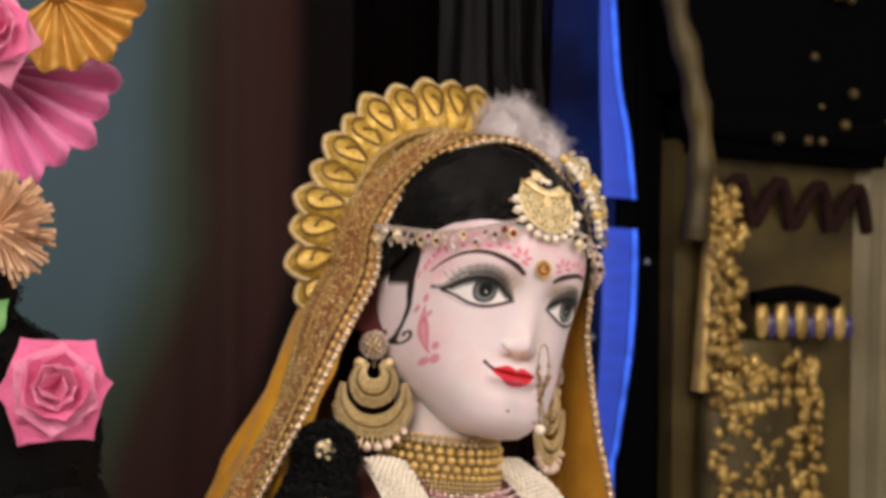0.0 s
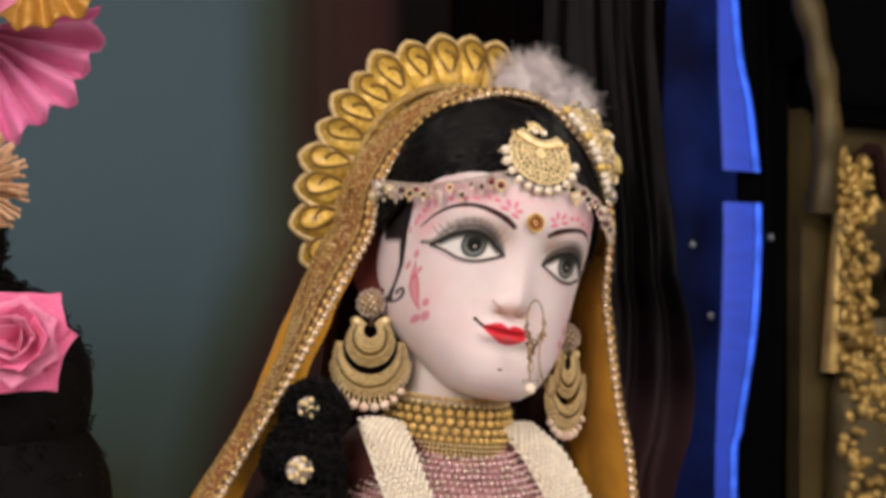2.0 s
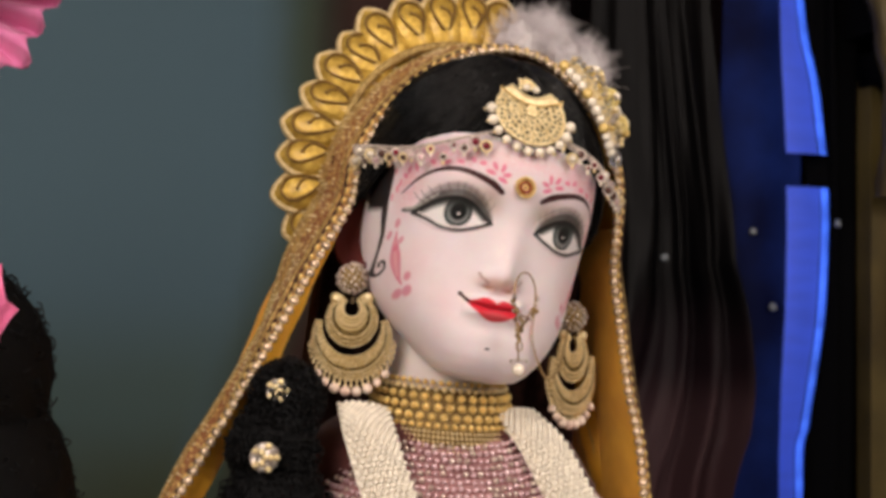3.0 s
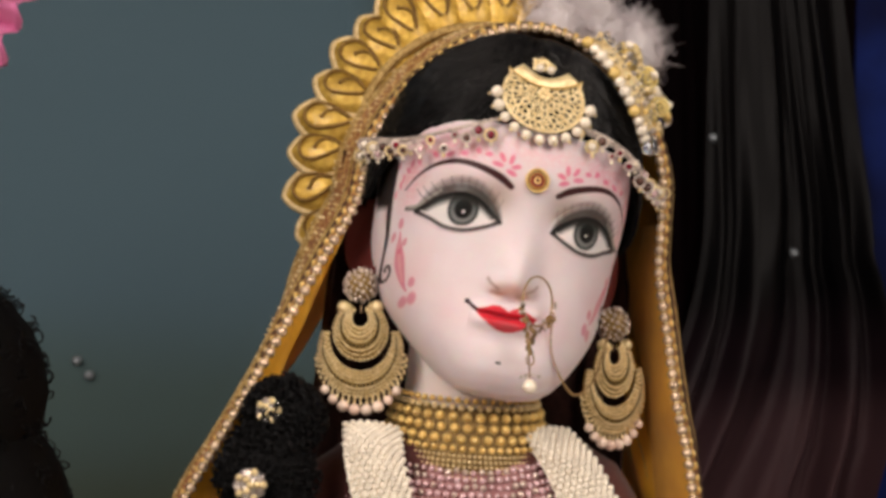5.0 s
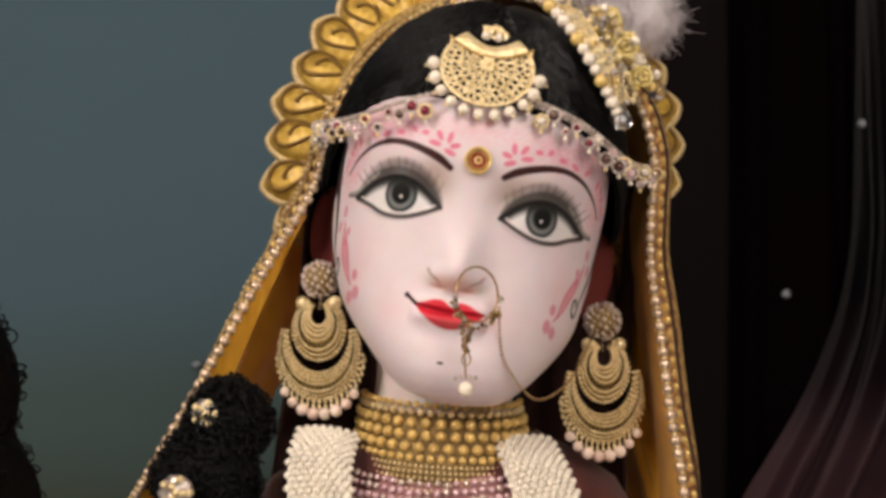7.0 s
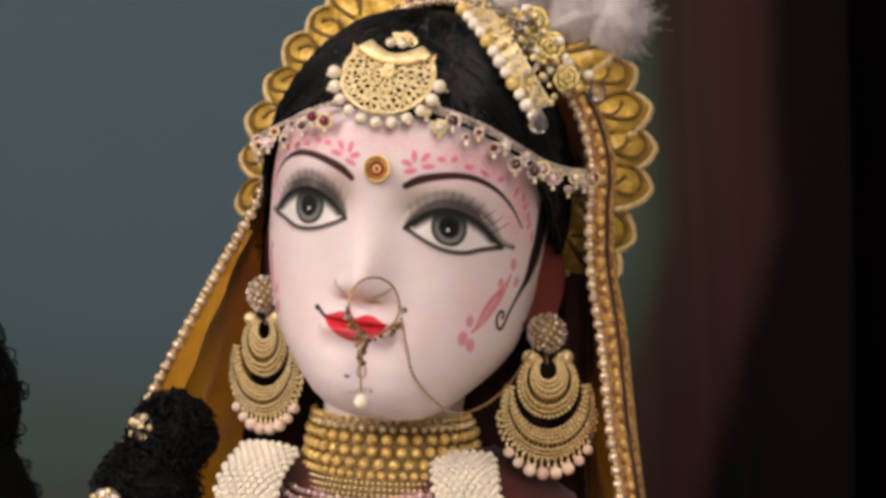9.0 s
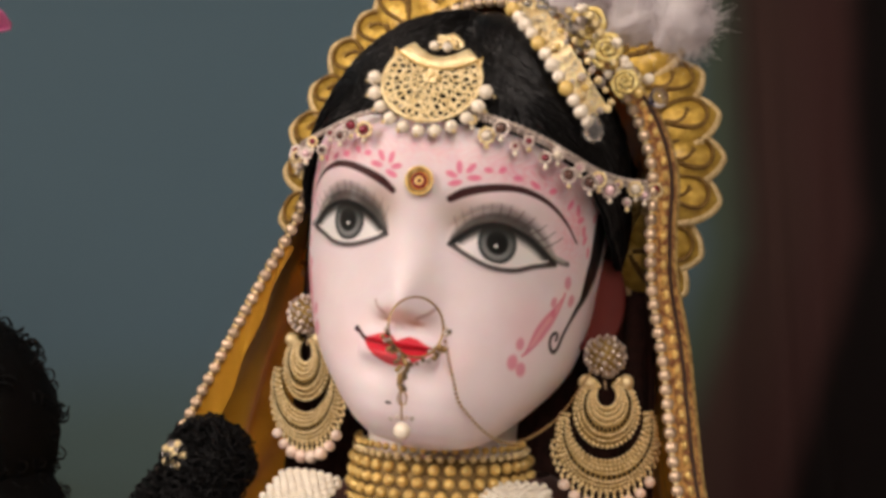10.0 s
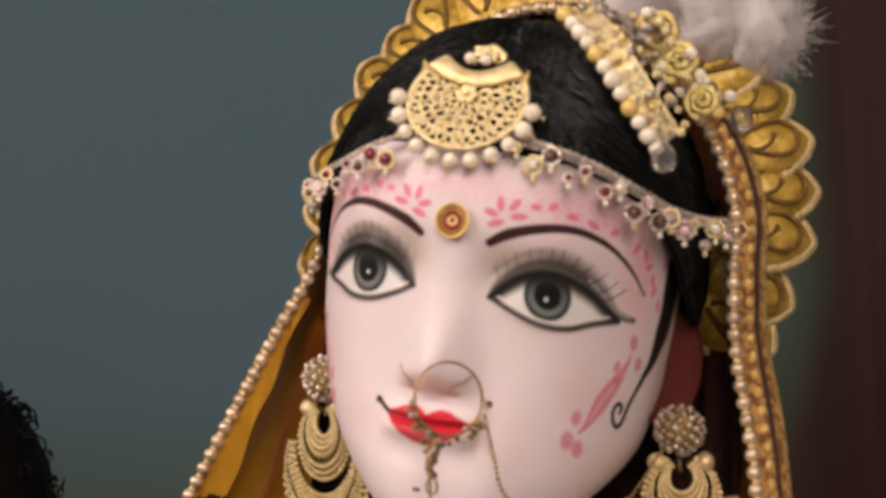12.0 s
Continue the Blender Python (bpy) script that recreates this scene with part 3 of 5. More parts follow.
    # brow
    d, k = to_line(s, c, fine_line(BROW, 40))
    w = np.interp(k, (0, .1, .5, 1), (.0012, .0017, .0011, .0003))
    lay(inside(d, w * .8, w + .0005), (.045, .011, .012))
    # petals on the brow
    for x, y, turn, long in ((14, 28.2, 100, 2.0), (18.6, 28.6, 55, 2.0), (11.4, 25, 165, 1.9), (20.2, 25, 10, 2.2), (13.2, 21.9, 200, 2.2), (36, 28, 0, 1.7), (42, 26.8, -20, 2), (54, 22.5, 60, 2), (56.5, 21, 110, 1.8),
                             (57.5, 17.5, 30, 1.8), (58.8, 13.5, 100, 1.8), (59.3, 10, 60, 1.8), (60.4, 5.5, 90, 1.8), (25, 29, 0, 1.4), (30, 30, 40, 1.4), (48, 26, 20, 1.6), (61, 20, 80, 1.6)):
        px, py = flat(((x, y),))[0]
        q = radians(turn)
        u, v = (s - px) * math.cos(q) + (c - py) * math.sin(q), (c - py) * math.cos(q) - (s - px) * math.sin(q)
        lay(.82 * inside(np.hypot(u / (long / 730), v / .0013), .75, 1.15), (.76, .15, .28))
    # leaf on the cheek
    d, k = to_line(s, c, fine_line(((55.6, -13), (54.3, -20), (51.5, -29), (48.3, -38), (46.5, -41)), 30))
    w = .0004 + .0030 * np.sin(np.pi * np.clip(k, 0, 1)) ** 1.4
    lay(.85 * inside(d, w * .7, w + .0004), (.66, .15, .25))
    lay(.6 * inside(d, w * .2, w * .5) * (w > .0014), (.80, .46, .46))
    for x, y, q in ((56, -8.6, 1.3), (57.6, -15.6, 1.2), (52.8, -17.5, 1.0), (53.5, -22, .9), (45.2, -36.4, 1.2), (43.6, -44.2, 1.5), (46.6, -46.6, 1.4)):
        px, py = flat(((x, y),))[0]
        lay(.72 * inside(np.hypot(s - px, (c - py) * .75), .0012 * q, .0020 * q), (.66, .15, .25))
    # painted side lock with its curl
    d, k = to_line(s, c, fine_line(((62.3, 20), (62.0, 4), (61.0, -8), (59.4, -20), (57.6, -31), (56.6, -36.2), (55.6, -37.8), (54.6, -35.8), (54.4, -32.4), (55.4, -29.8), (56.4, -30.8), (56.0, -32.6)), 60))
    w = np.interp(k, (0, .30, .45, .62, 1), (.0046, .0040, .0020, .0008, .0006))
    lay(inside(d, w * .8, w + .0005), (.016, .012, .012))
    # lips, corner dot, nostril, chin dot
    upper = ((0, -43.4), (1.6, -42.2), (4.2, -41.0), (7.5, -41.3), (11.5, -43.0), (15.5, -44.4))
    lower = ((0, -53.0), (4, -52.4), (8, -50.6), (12, -48.0), (15.5, -44.6))
    ux, uy = np.array(upper).T / 1000
    wx, wy = np.array(lower).T / 1000
    a = np.interp(s, LENGTHS, np.linspace(0, .0625, 80))
    mouth = np.minimum(np.interp(a, ux, uy) - c, c - np.interp(a, wx, wy))
    mouth = np.where(a > .0155, -.01, mouth)
    lay(inside(-mouth, -.0002, .0006), (.66, .022, .045))
    lay(.75 * inside(np.abs(c + .0455 + .0005 * np.cos(a * 300)), .0004, .0011) * (mouth > 0), (.30, .006, .014))
    lay(.4 * np.exp(-(a / .007) ** 2 - ((c + .0500) / .0016) ** 2) * (mouth > 0), (.85, .22, .24))
    d, _ = to_line(s, c, ((.0150, -.0443), (.0195, -.0412)))
    lay(inside(d, .0006, .0011) * ~left, (.05, .008, .012))
    lay(inside(np.hypot(s - .0196, c + .0412), .0010, .0015) * ~left, (.03, .008, .012))
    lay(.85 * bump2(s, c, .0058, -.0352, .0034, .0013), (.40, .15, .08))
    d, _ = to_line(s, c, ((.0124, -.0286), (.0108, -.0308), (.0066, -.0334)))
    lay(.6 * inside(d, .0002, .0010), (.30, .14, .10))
    # Rouge and warm shade under the nose tip, both put into the colour.
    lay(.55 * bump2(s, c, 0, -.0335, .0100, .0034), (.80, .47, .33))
    lay(1.0 * inside(np.hypot(s - .0006, c + .0680), .0005, .0009), (.06, .04, .04))
    return col


def statue():
    front = np.radians(np.r_[np.linspace(-104, 104, 470)])
    back = np.radians(np.linspace(108, 252, 30))
    phi = np.r_[front, back]
    level = np.linspace(PROFILE[0, 0], .066, 430)
    P, C = np.meshgrid(phi, level)
    f, w, m = face_profile(C)
    cs, sn = np.cos(P), np.sin(P)
    a = face_mid(C) + w * np.sign(sn) * np.abs(sn) ** (2 / BULGE)
    b = np.where(cs > 0, m + (f - m) * np.abs(cs) ** (2 / BULGE), m + cs * np.interp(C, (-.097, -.07, -.03, .05), (.008, .035, .060, .075)))
    plain = np.stack([a, b], -1)
    step = np.hypot(*np.moveaxis(np.diff(plain, axis=1), -1, 0))
    run = np.concatenate([np.zeros((len(level), 1)), np.cumsum(step, 1)], 1)
    mid = len(front) // 2
    s = np.abs(run - run[:, mid:mid + 1])
    s = np.where(cs > .05, np.interp(np.abs(a - .0014 * np.clip((C + .030) / .015, 0, 1)), np.linspace(0, .0625, 80), LENGTHS), np.maximum(s, .11))
    b = b + face_relief(a, C) * np.clip(cs * 3, 0, 1)
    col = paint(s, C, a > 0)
    col[cs < -.2] = (.8, .74, .72)
    xyz = np.array(HEAD) + a[..., None] * np.array(RIGHT) + b[..., None] * np.array(FORWARD) + C[..., None] * np.array(UP)
    rows, cols = a.shape
    verts, colours = [xyz.reshape(-1, 3)], [col.reshape(-1, 3)]
    k = np.arange(rows * cols).reshape(rows, cols)
    nxt = np.roll(k, -1, 1)
    quads = np.stack([k[:-1], nxt[:-1], nxt[1:], k[1:]], -1).reshape(-1, 4)
    faces = [tuple(q) for q in quads.tolist()]
    faces.append(tuple(k[0][::-1].tolist()))
    count = rows * cols

    def add(rings, colour):
        """Rings of points, closed, as a further shell of the same mesh."""
        nonlocal count
        r = np.array(rings)
        n, q = r.shape[:2]
        verts.append(r.reshape(-1, 3))
        colours.append(np.tile(colour, (n * q, 1)))
        i = np.arange(n * q).reshape(n, q) + count
        j = np.roll(i, -1, 1)
        faces.extend(tuple(x) for x in np.stack([i[:-1], j[:-1], j[1:], i[1:]], -1).reshape(-1, 4).tolist())
        faces.append(tuple(i[0][::-1].tolist()))
        faces.append(tuple(i[-1].tolist()))
        count += n * q

    skin = (.80, .72, .70)
    turn = np.linspace(0, 2 * np.pi, 64, endpoint=False)
    # neck, then the plain body under the clothes
    add([[(x + r * np.cos(q), y + r * np.sin(q), z) for q in turn] for z, x, y, r in
         ((1.36, -.017, .018, .060), (1.385, -.017, .016, .042), (1.40, -.017, .013, .0355), (1.415, -.016, .011, .0335), (1.43, -.014, .009, .034), (1.46, -.010, .006, .037))], skin)
    add([[(-.015 + rx * np.cos(q), .03 + ry * np.sin(q), z) for q in turn] for z, rx, ry in
         ((.75, .14, .11), (.80, .17, .13), (1.0, .13, .10), (1.15, .085, .065), (1.25, .10, .065), (1.33, .115, .058), (1.37, .075, .045), (1.385, .04, .035))], skin)
    # ears: a rolled rim round a hollow painted dark red
    for side in (-1, 1):
        for rings, colour in ((((.78, .0565), (.92, .0590)), skin), (((.92, .0590), (1.04, .0640), (1.02, .0655), (.93, .0652), (.80, .0625), (.50, .0612), (.2, .0608), (.02, .0608)), (.13, .028, .025))):
            add([[head(side * (x - .0100 * r * math.cos(q)), -.002 + .0115 * r * math.cos(q) * (1 - .25 * math.sin(q)), -.015 + .0205 * r * math.sin(q)) for q in np.linspace(0, 2 * np.pi, 36, endpoint=False)]
                 for r, x in rings], colour)
    me = bpy.data.meshes.new("statue")
    me.from_pydata(np.concatenate(verts).tolist(), [], faces)
    layer = me.color_attributes.new("paint", "FLOAT_COLOR", "POINT")
    c4 = np.concatenate([np.concatenate(colours), np.ones((count, 1))], 1)
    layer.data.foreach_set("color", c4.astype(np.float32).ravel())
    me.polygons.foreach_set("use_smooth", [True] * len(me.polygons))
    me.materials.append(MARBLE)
    me.update()
    return tagged(new("statue", me), "white marble statue with painted brows, eyes and red lips", "statue")


statue()

# ---- wig ----
HAIR_W, HAIR_F, HAIR_B, HAIR_C0, HAIR_H = .0735, .086, .072, .015, .088


def hair_at(phi, theta, out=0.0):
    """A place on the hair, phi round the head from the front, theta up from level."""
    q = max(math.cos(theta), 0) ** .85
    deep = HAIR_F if math.cos(phi) > 0 else HAIR_B
    wide = HAIR_W if math.sin(phi) > 0 else .0725
    return head((wide + out) * q * math.sin(phi), (deep + out) * q * math.cos(phi), HAIR_C0 + (HAIR_H + out) * math.sin(theta))


def hair_theta(phi):
    """The hairline, as theta, round the head."""
    c = np.interp(abs(math.degrees(phi)), (0, 30, 50, 62, 75, 85, 100, 140, 180), (.047, .045, .039, .031, .012, .003, -.002, -.04, -.07))
    return math.asin(max(-.98, min(.98, (c - HAIR_C0) / HAIR_H)))


def wig():
    t = thing("wig", "black wool wig combed down from a middle parting", "wig", tuple(head(0, 0, .05)))
    rows = []
    phis = [radians(-180 + 3 * k) for k in range(121)]
    for k in range(40):
        s = k / 39
        row = []
        for p in phis:
            lo = hair_theta(p)
            th = lo + (radians(89) - lo) * s
            row.append(hair_at(p, th, .0012 * noise.noise(Vector((p * 6, th * 5, 0)) * 2) - (.003 if k == 0 else 0)))
        rows.append(row)
    part("cap", grid_mesh(rows), HAIR, t)
    rnd = random.Random(11)
    bm = bmesh.new()
    for k in range(2300):
        side = rnd.choice((-1, 1))
        start = rnd.uniform(.02, 1)
        phi0, phi1 = side * rnd.uniform(.02, .5), side * rnd.uniform(.15, 1.65)
        lo = hair_theta(phi1)
        th0, th1 = radians(rnd.uniform(35, 86)), lo + rnd.uniform(-.01, .55)
        if th0 < th1:
            th0, th1 = th1, th0
        lift = rnd.uniform(.0002, .0020)
        th1 = max(th1, hair_theta(phi1) + .01)
        wob = rnd.uniform(-.03, .03)
        pts = [hair_at(phi0 + (phi1 - phi0) * q + wob * math.sin(q * 7), th0 + (th1 - th0) * q ** 1.3, lift * math.sin(3.1 * q + .2)) for q in (0, .2, .4, .6, .8, 1)]
        tube(bm, pts, .00035, 3)
    part("loose_hair", bm, HAIR_STRAND, t, "loose black strands", kind="stuff")
    # long hair behind the neck
    rows = []
    for k in range(14):
        z = 1.545 - .215 * k / 13
        rows.append([(-.016 * k / 13 + (.0800 + .010 * k / 13) * math.sin(q) + .002 * math.sin(q * 21 + k * .4), .024 + .050 * math.cos(q) + .003 * math.sin(q * 17), z) for q in np.linspace(-1.55, 1.55, 70)])
    part("back_hair", grid_mesh(rows), BACK_HAIR, t)


HAIR_STRAND = material("black_strand", (.004, .004, .0048), .32, random_tint=.2, specular=.42)
CURL = material("dull_black_curl", (.003, .003, .0036), .6, specular=.2)
BACK_HAIR = material("brown_black_hair", (.055, .016, .012), .85, 0, (.026, .008, .006), 200, .5, .6, 600)
wig()

BEAD = bmesh.new()
bmesh.ops.create_icosphere(BEAD, subdivisions=2, radius=1)
BEAD_GOLD = mesh_of("bead", BEAD.copy(), GOLD)
BEAD_PALE = mesh_of("bead", BEAD.copy(), PALE_GOLD)
BEAD_SILVER = mesh_of("bead", BEAD.copy(), SILVER)
BEAD_PEARL = mesh_of("pearl", BEAD.copy(), PEARL)
BEAD_CRYSTAL = mesh_of("crystal", BEAD.copy(), CRYSTAL)
BEAD_RED = mesh_of("red_gem", BEAD.copy(), RED_GEM)
BEAD_DARK = mesh_of("dark_gem", BEAD.copy(), DARK_GEM)
BEAD_PINK = mesh_of("bead", BEAD.copy(), PINK_BEAD)


# ---- veil ----
VEIL_EDGE = spline(((-.205, -.004, 1.295), (-.163, -.010, 1.366), (-.124, -.012, 1.434), (-.097, -.010, 1.482), (-.078, -.008, 1.515), (-.0710, -.002, 1.541), (-.057, -.003, 1.566),
                    (-.030, -.006, 1.592), (.001, -.012, 1.606), (.030, -.022, 1.602), (.055, -.022, 1.583), (.075, -.018, 1.557), (.0835, -.016, 1.530), (.0825, -.016, 1.503),
                    (.0825, -.013, 1.478), (.0868, -.013, 1.446), (.0905, -.018, 1.408), (.0955, -.024, 1.372), (.100, -.030, 1.295)), 240)


def veil_at(k, s, out=0.0):
    """A place on the veil: k along the edge, s from the edge backwards in metres."""
    p = VEIL_EDGE[k]
    q, r = VEIL_EDGE[max(k - 1, 0)], VEIL_EDGE[min(k + 1, len(VEIL_EDGE) - 1)]
    d = (r - q).normalized()
    away = Vector((-d.z, 0, d.x)).normalized()
    low = max(0.0, min(1.0, (1.50 - p.z) / .1))
    flap = max(0.0, min(1.0, (1.60 - p.z) / .05))
    wide = (1 - flap) * (.30 * s - 4.5 * s * s) + flap * (.95 * min(s, .0085) - .35 * max(0, s - .0085)) if p.x > 0 else (.45 - .55 * low) * s - (5.0 - 4.2 * low) * s * s
    fold = low * (.0040 * math.sin(s * 120 + p.z * 30) * min(1, s * 40) + .003 * math.sin(s * 210 - p.z * 18) * min(1, s * 40))
    rise = .0015 * noise.noise(Vector((p.x * 40, s * 60, p.z * 40))) * min(1, s * 60)
    return p + away * (wide + fold + rise + out) + Vector((0, s, 0))


DARK_GROOVE = material("dark_brown_slit", (.06, .025, .012), .7, 0, (.03, .012, .006), 300, .5, .5, 900)


def veil():
    t = thing("veil", "yellow silk veil with gold brocade border and beaded edge", "veil", tuple(VEIL_EDGE[len(VEIL_EDGE) // 2]))
    n = len(VEIL_EDGE)
    rows = [[veil_at(k, .13 * s / 40) for s in range(41)] for k in range(n)]
    ob = part("cloth", grid_mesh(rows), VEIL, t, "orange-yellow silk")
    ob.modifiers.new("thickness", "SOLIDIFY").thickness = .0008
    # brocade border, both faces, with a cord down its middle
    for lo, hi, out, mat, label in ((0, .0105, .0013, BROCADE, "gold brocade band"), (.0105, .031, .0011, RUST, "red-brown brocade band with gold sprigs"),
                                    (.031, .0375, .0014, BROCADE, "gold brocade band"), (.0375, .050, .0009, RUST, "red-brown brocade band with gold sprigs")):
        rows = [[veil_at(k, lo + (hi - lo) * s / 6, out + (.0004 if s % 3 == 0 else 0)) for s in range(7)] for k in range(n)]
        part("border", grid_mesh(rows), mat, t, label)
    rows = [[veil_at(k, (.020 if VEIL_EDGE[k].x < 0 else .0045) * s / 6, -.0012) for s in range(7)] for k in range(n)]
    part("border_lining", grid_mesh(rows), BROCADE, t, "gold brocade lining")
    # The dark brown piping paints in the dark slit between the trims.
    for s, r, mat in ((.0058, .0010, DARK_GROOVE), (.0105, .0011, CORD_GOLD), (.0315, .0008, CORD_GOLD), (.0372, .0009, CORD_GOLD), (.0495, .0013, CORD_GOLD)):
        bm = bmesh.new()
        tube(bm, [veil_at(k, s, .0018) for k in range(0, n, 2)], r, 6)
        part("piping", bm, mat, t)
    # inner faces of the silk beside the face
    for side, zs, widths, deep in ((1, (1.30, 1.40, 1.46, 1.505), (.010, .008, .005, .001), .075), (-1, (1.30, 1.42, 1.46, 1.505), (.018, .013, .008, .003), .007)):
        rows = [[p + Vector((-side * np.interp(p.z, zs, widths) * u, .0015 + deep * u * np.interp(p.z, (1.40, 1.50), (1, .3)) + .0018 * math.sin(p.z * 190 + u * 5) * u, 0)) for u in np.linspace(0, 1, 13)] for p in VEIL_EDGE if p.x * side > 0 and p.z < 1.505]
        part("turned_edge", grid_mesh(rows), VEIL, t, "bright yellow silk turned inwards")
    # sewn beads scattered over the brocade
    rnd = random.Random(3)
    bm = bmesh.new()
    for k in range(800):
        ball(bm, veil_at(rnd.randrange(int(n * .68)), rnd.uniform(.012, .047), .0018), rnd.uniform(.0006, .0011), 1)
    part("sewn_beadwork", bm, PALE_GOLD, t, "small sewn gold beads", kind="stuff")
    for k, p in enumerate(spline([veil_at(j, 0, .0) for j in range(n)], 250)):
        piece("edge_bead", BEAD_EDGE if k % 2 else BEAD_PALE, t, at(p + Vector((0, -.0012, 0)), .0028 if k % 2 else .0013))
    for k, p in enumerate(spline([veil_at(j, .0035, .0016) for j in range(n)], 120)):
        piece("trim_bead", BEAD_GOLD, t, at(p, (.0016, .0016, .0022)))


BEAD_EDGE = mesh_of("bead", BEAD.copy(), material("champagne_bead", (.78, .62, .46), .25, .55, (.55, .38, .24), 400, random_tint=.2))
veil()


# ---- crown of gold petals ----
def crown():
    t = thing("crown", "crown of puffed gold cloth petals with corded paisley outlines", "crown", (0, .045, 1.545))
    centre = Vector((0, .045, 1.545))
    bm = bmesh.new()
    rows, cols = 18, 22
    pts = []
    for r in range(rows + 1):
        v = r / rows
        half = .0142 * math.sin(math.pi * (.16 + .835 * v) ** 1.15) ** .62
        pts.append([(half * (2 * c / cols - 1), -.0085 * (1 - (2 * c / cols - 1) ** 2) ** .6 * math.sin(math.pi * min(1, v * .9 + .08)) ** .6, .0395 * v) for c in range(cols + 1)])
    grid_mesh(pts, bm=bm)
    back = [[(x, .0015 - .3 * y, z) for x, y, z in reversed(row)] for row in pts]
    grid_mesh(back, bm=bm)
    petal = mesh_of("petal", bm, PETAL_GOLD)
    # rim and paisley cord
    rim = bmesh.new()
    edge = [Vector(r[0]) for r in pts] + [Vector(r[-1]) for r in reversed(pts)]
    tube(rim, spline(edge, 70), .0023, 6)
    rim = mesh_of("rim", rim, CORD_PALE)
    cord = bmesh.new()

    def puff(x, z):
        v = z / .0395
        half = .0142
        return -.0085 * max(0, 1 - (x / half) ** 2) ** .6 * math.sin(math.pi * min(1, v * .9 + .08)) ** .6
    drop = [(.0088 * math.sin(q) * (1 - .45 * math.cos(q)) * .78, .0215 - .0125 * math.cos(q + .0)) for q in np.linspace(.25, 6.03, 40)]
    tube(cord, [(x, puff(x, z) - .0007, z) for x, z in drop], .0011, 6)
    curl = [((.0048 - .0038 * s) * math.sin(5.5 * s + .5), .0165 + .010 * s - (.0040 - .003 * s) * math.cos(5.5 * s + .5)) for s in np.linspace(0, 1, 26)]
    tube(cord, [(x, puff(x, z) - .0007, z) for x, z in curl], .0009, 6)
    cord = mesh_of("cord", cord, CORD_DARK)
    rnd = random.Random(8)
    first = -113
    for k in range(21):
        deg = first + 12.0 * k + rnd.uniform(-1.5, 1.5)
        a = radians(deg)
        d = Vector((math.sin(a), 0, math.cos(a)))
        p = centre + d * (.0705 - .0045 * math.exp(-((deg + 55) / 30) ** 2) + .0035 * math.exp(-((deg - 15) / 25) ** 2) + .004 * math.exp(-((deg + 112) / 22) ** 2) + rnd.uniform(-.001, .001))
        flare = .30 + rnd.uniform(-.06, .06)
        zc = (d + Vector((0, flare, 0))).normalized()
        side = Vector((math.cos(a), 0, -math.sin(a)))
        yaw = rnd.uniform(-.15, .15) - .25 * math.sin(a)
        yc = zc.cross(side)
        turn = Matrix((side, yc, zc)).transposed().to_4x4() @ Matrix.Rotation(yaw, 4, "Z")
        m = at(p, (1.0, 1.0, 1.0 + rnd.uniform(-.04, .05)), turn)
        ob = piece("petal", petal, t, m)
        for name, me in (("rim", rim), ("cord", cord)):
            c = new(name, me)
            c.parent = ob
    bm = bmesh.new()
    ring = [centre + Vector((math.sin(q) * .0735, -.004, math.cos(q) * .0735)) for q in np.radians(np.linspace(-120, 136, 90))]
    tube(bm, ring, .0028, 8)
    part("base_cord", bm, CORD_GOLD, t, "twisted gold base cord")


CORD_PALE = material("pale_gold_cord", (.78, .62, .34), .45, .35, (.52, .36, .14), 600, .55, .8, 1500)
CORD_DARK = material("antique_gold_cord", (.27, .155, .035), .45, .4, (.13, .065, .012), 600, .55, .8, 1500)
crown()


# ---- forehead jewels ----
def bindi():
    t = thing("bindi", "round orange and gold bindi stuck on the forehead", "bindi", tuple(on_face(.0008, .0205)))
    p = on_face(.0008, .0205, .0008)
    m = at(p, 1.0, HEAD_TURN)
    bm = bmesh.new()
    bmesh.ops.create_cone(bm, cap_ends=True, segments=40, radius1=.0054, radius2=.0050, depth=.0008, matrix=m @ pose(0, 0, 0, 90))
    part("disc", bm, material("orange_foil", (.84, .34, .05), .4, .2, (.66, .22, .03), 900, bump=.5, bump_scale=2500), t)
    for r, w, mat in ((.0054, .0006, GOLD), (.0042, .0004, CORD_GOLD), (.0026, .0005, RED_GEM), (.0013, .0005, GOLD)):
        bm = bmesh.new()
        tube(bm, [m @ Vector((r * math.cos(q), -.0009, r * math.sin(q))) for q in np.linspace(0, 6.283, 36, endpoint=False)], w, 6, True)
        part("ring", bm, mat, t)
    bm = bmesh.new()
    ball(bm, m @ Vector((0, -.0008, 0)), .0008, 2)
    part("centre_stone", bm, RED_GEM, t)


bindi()


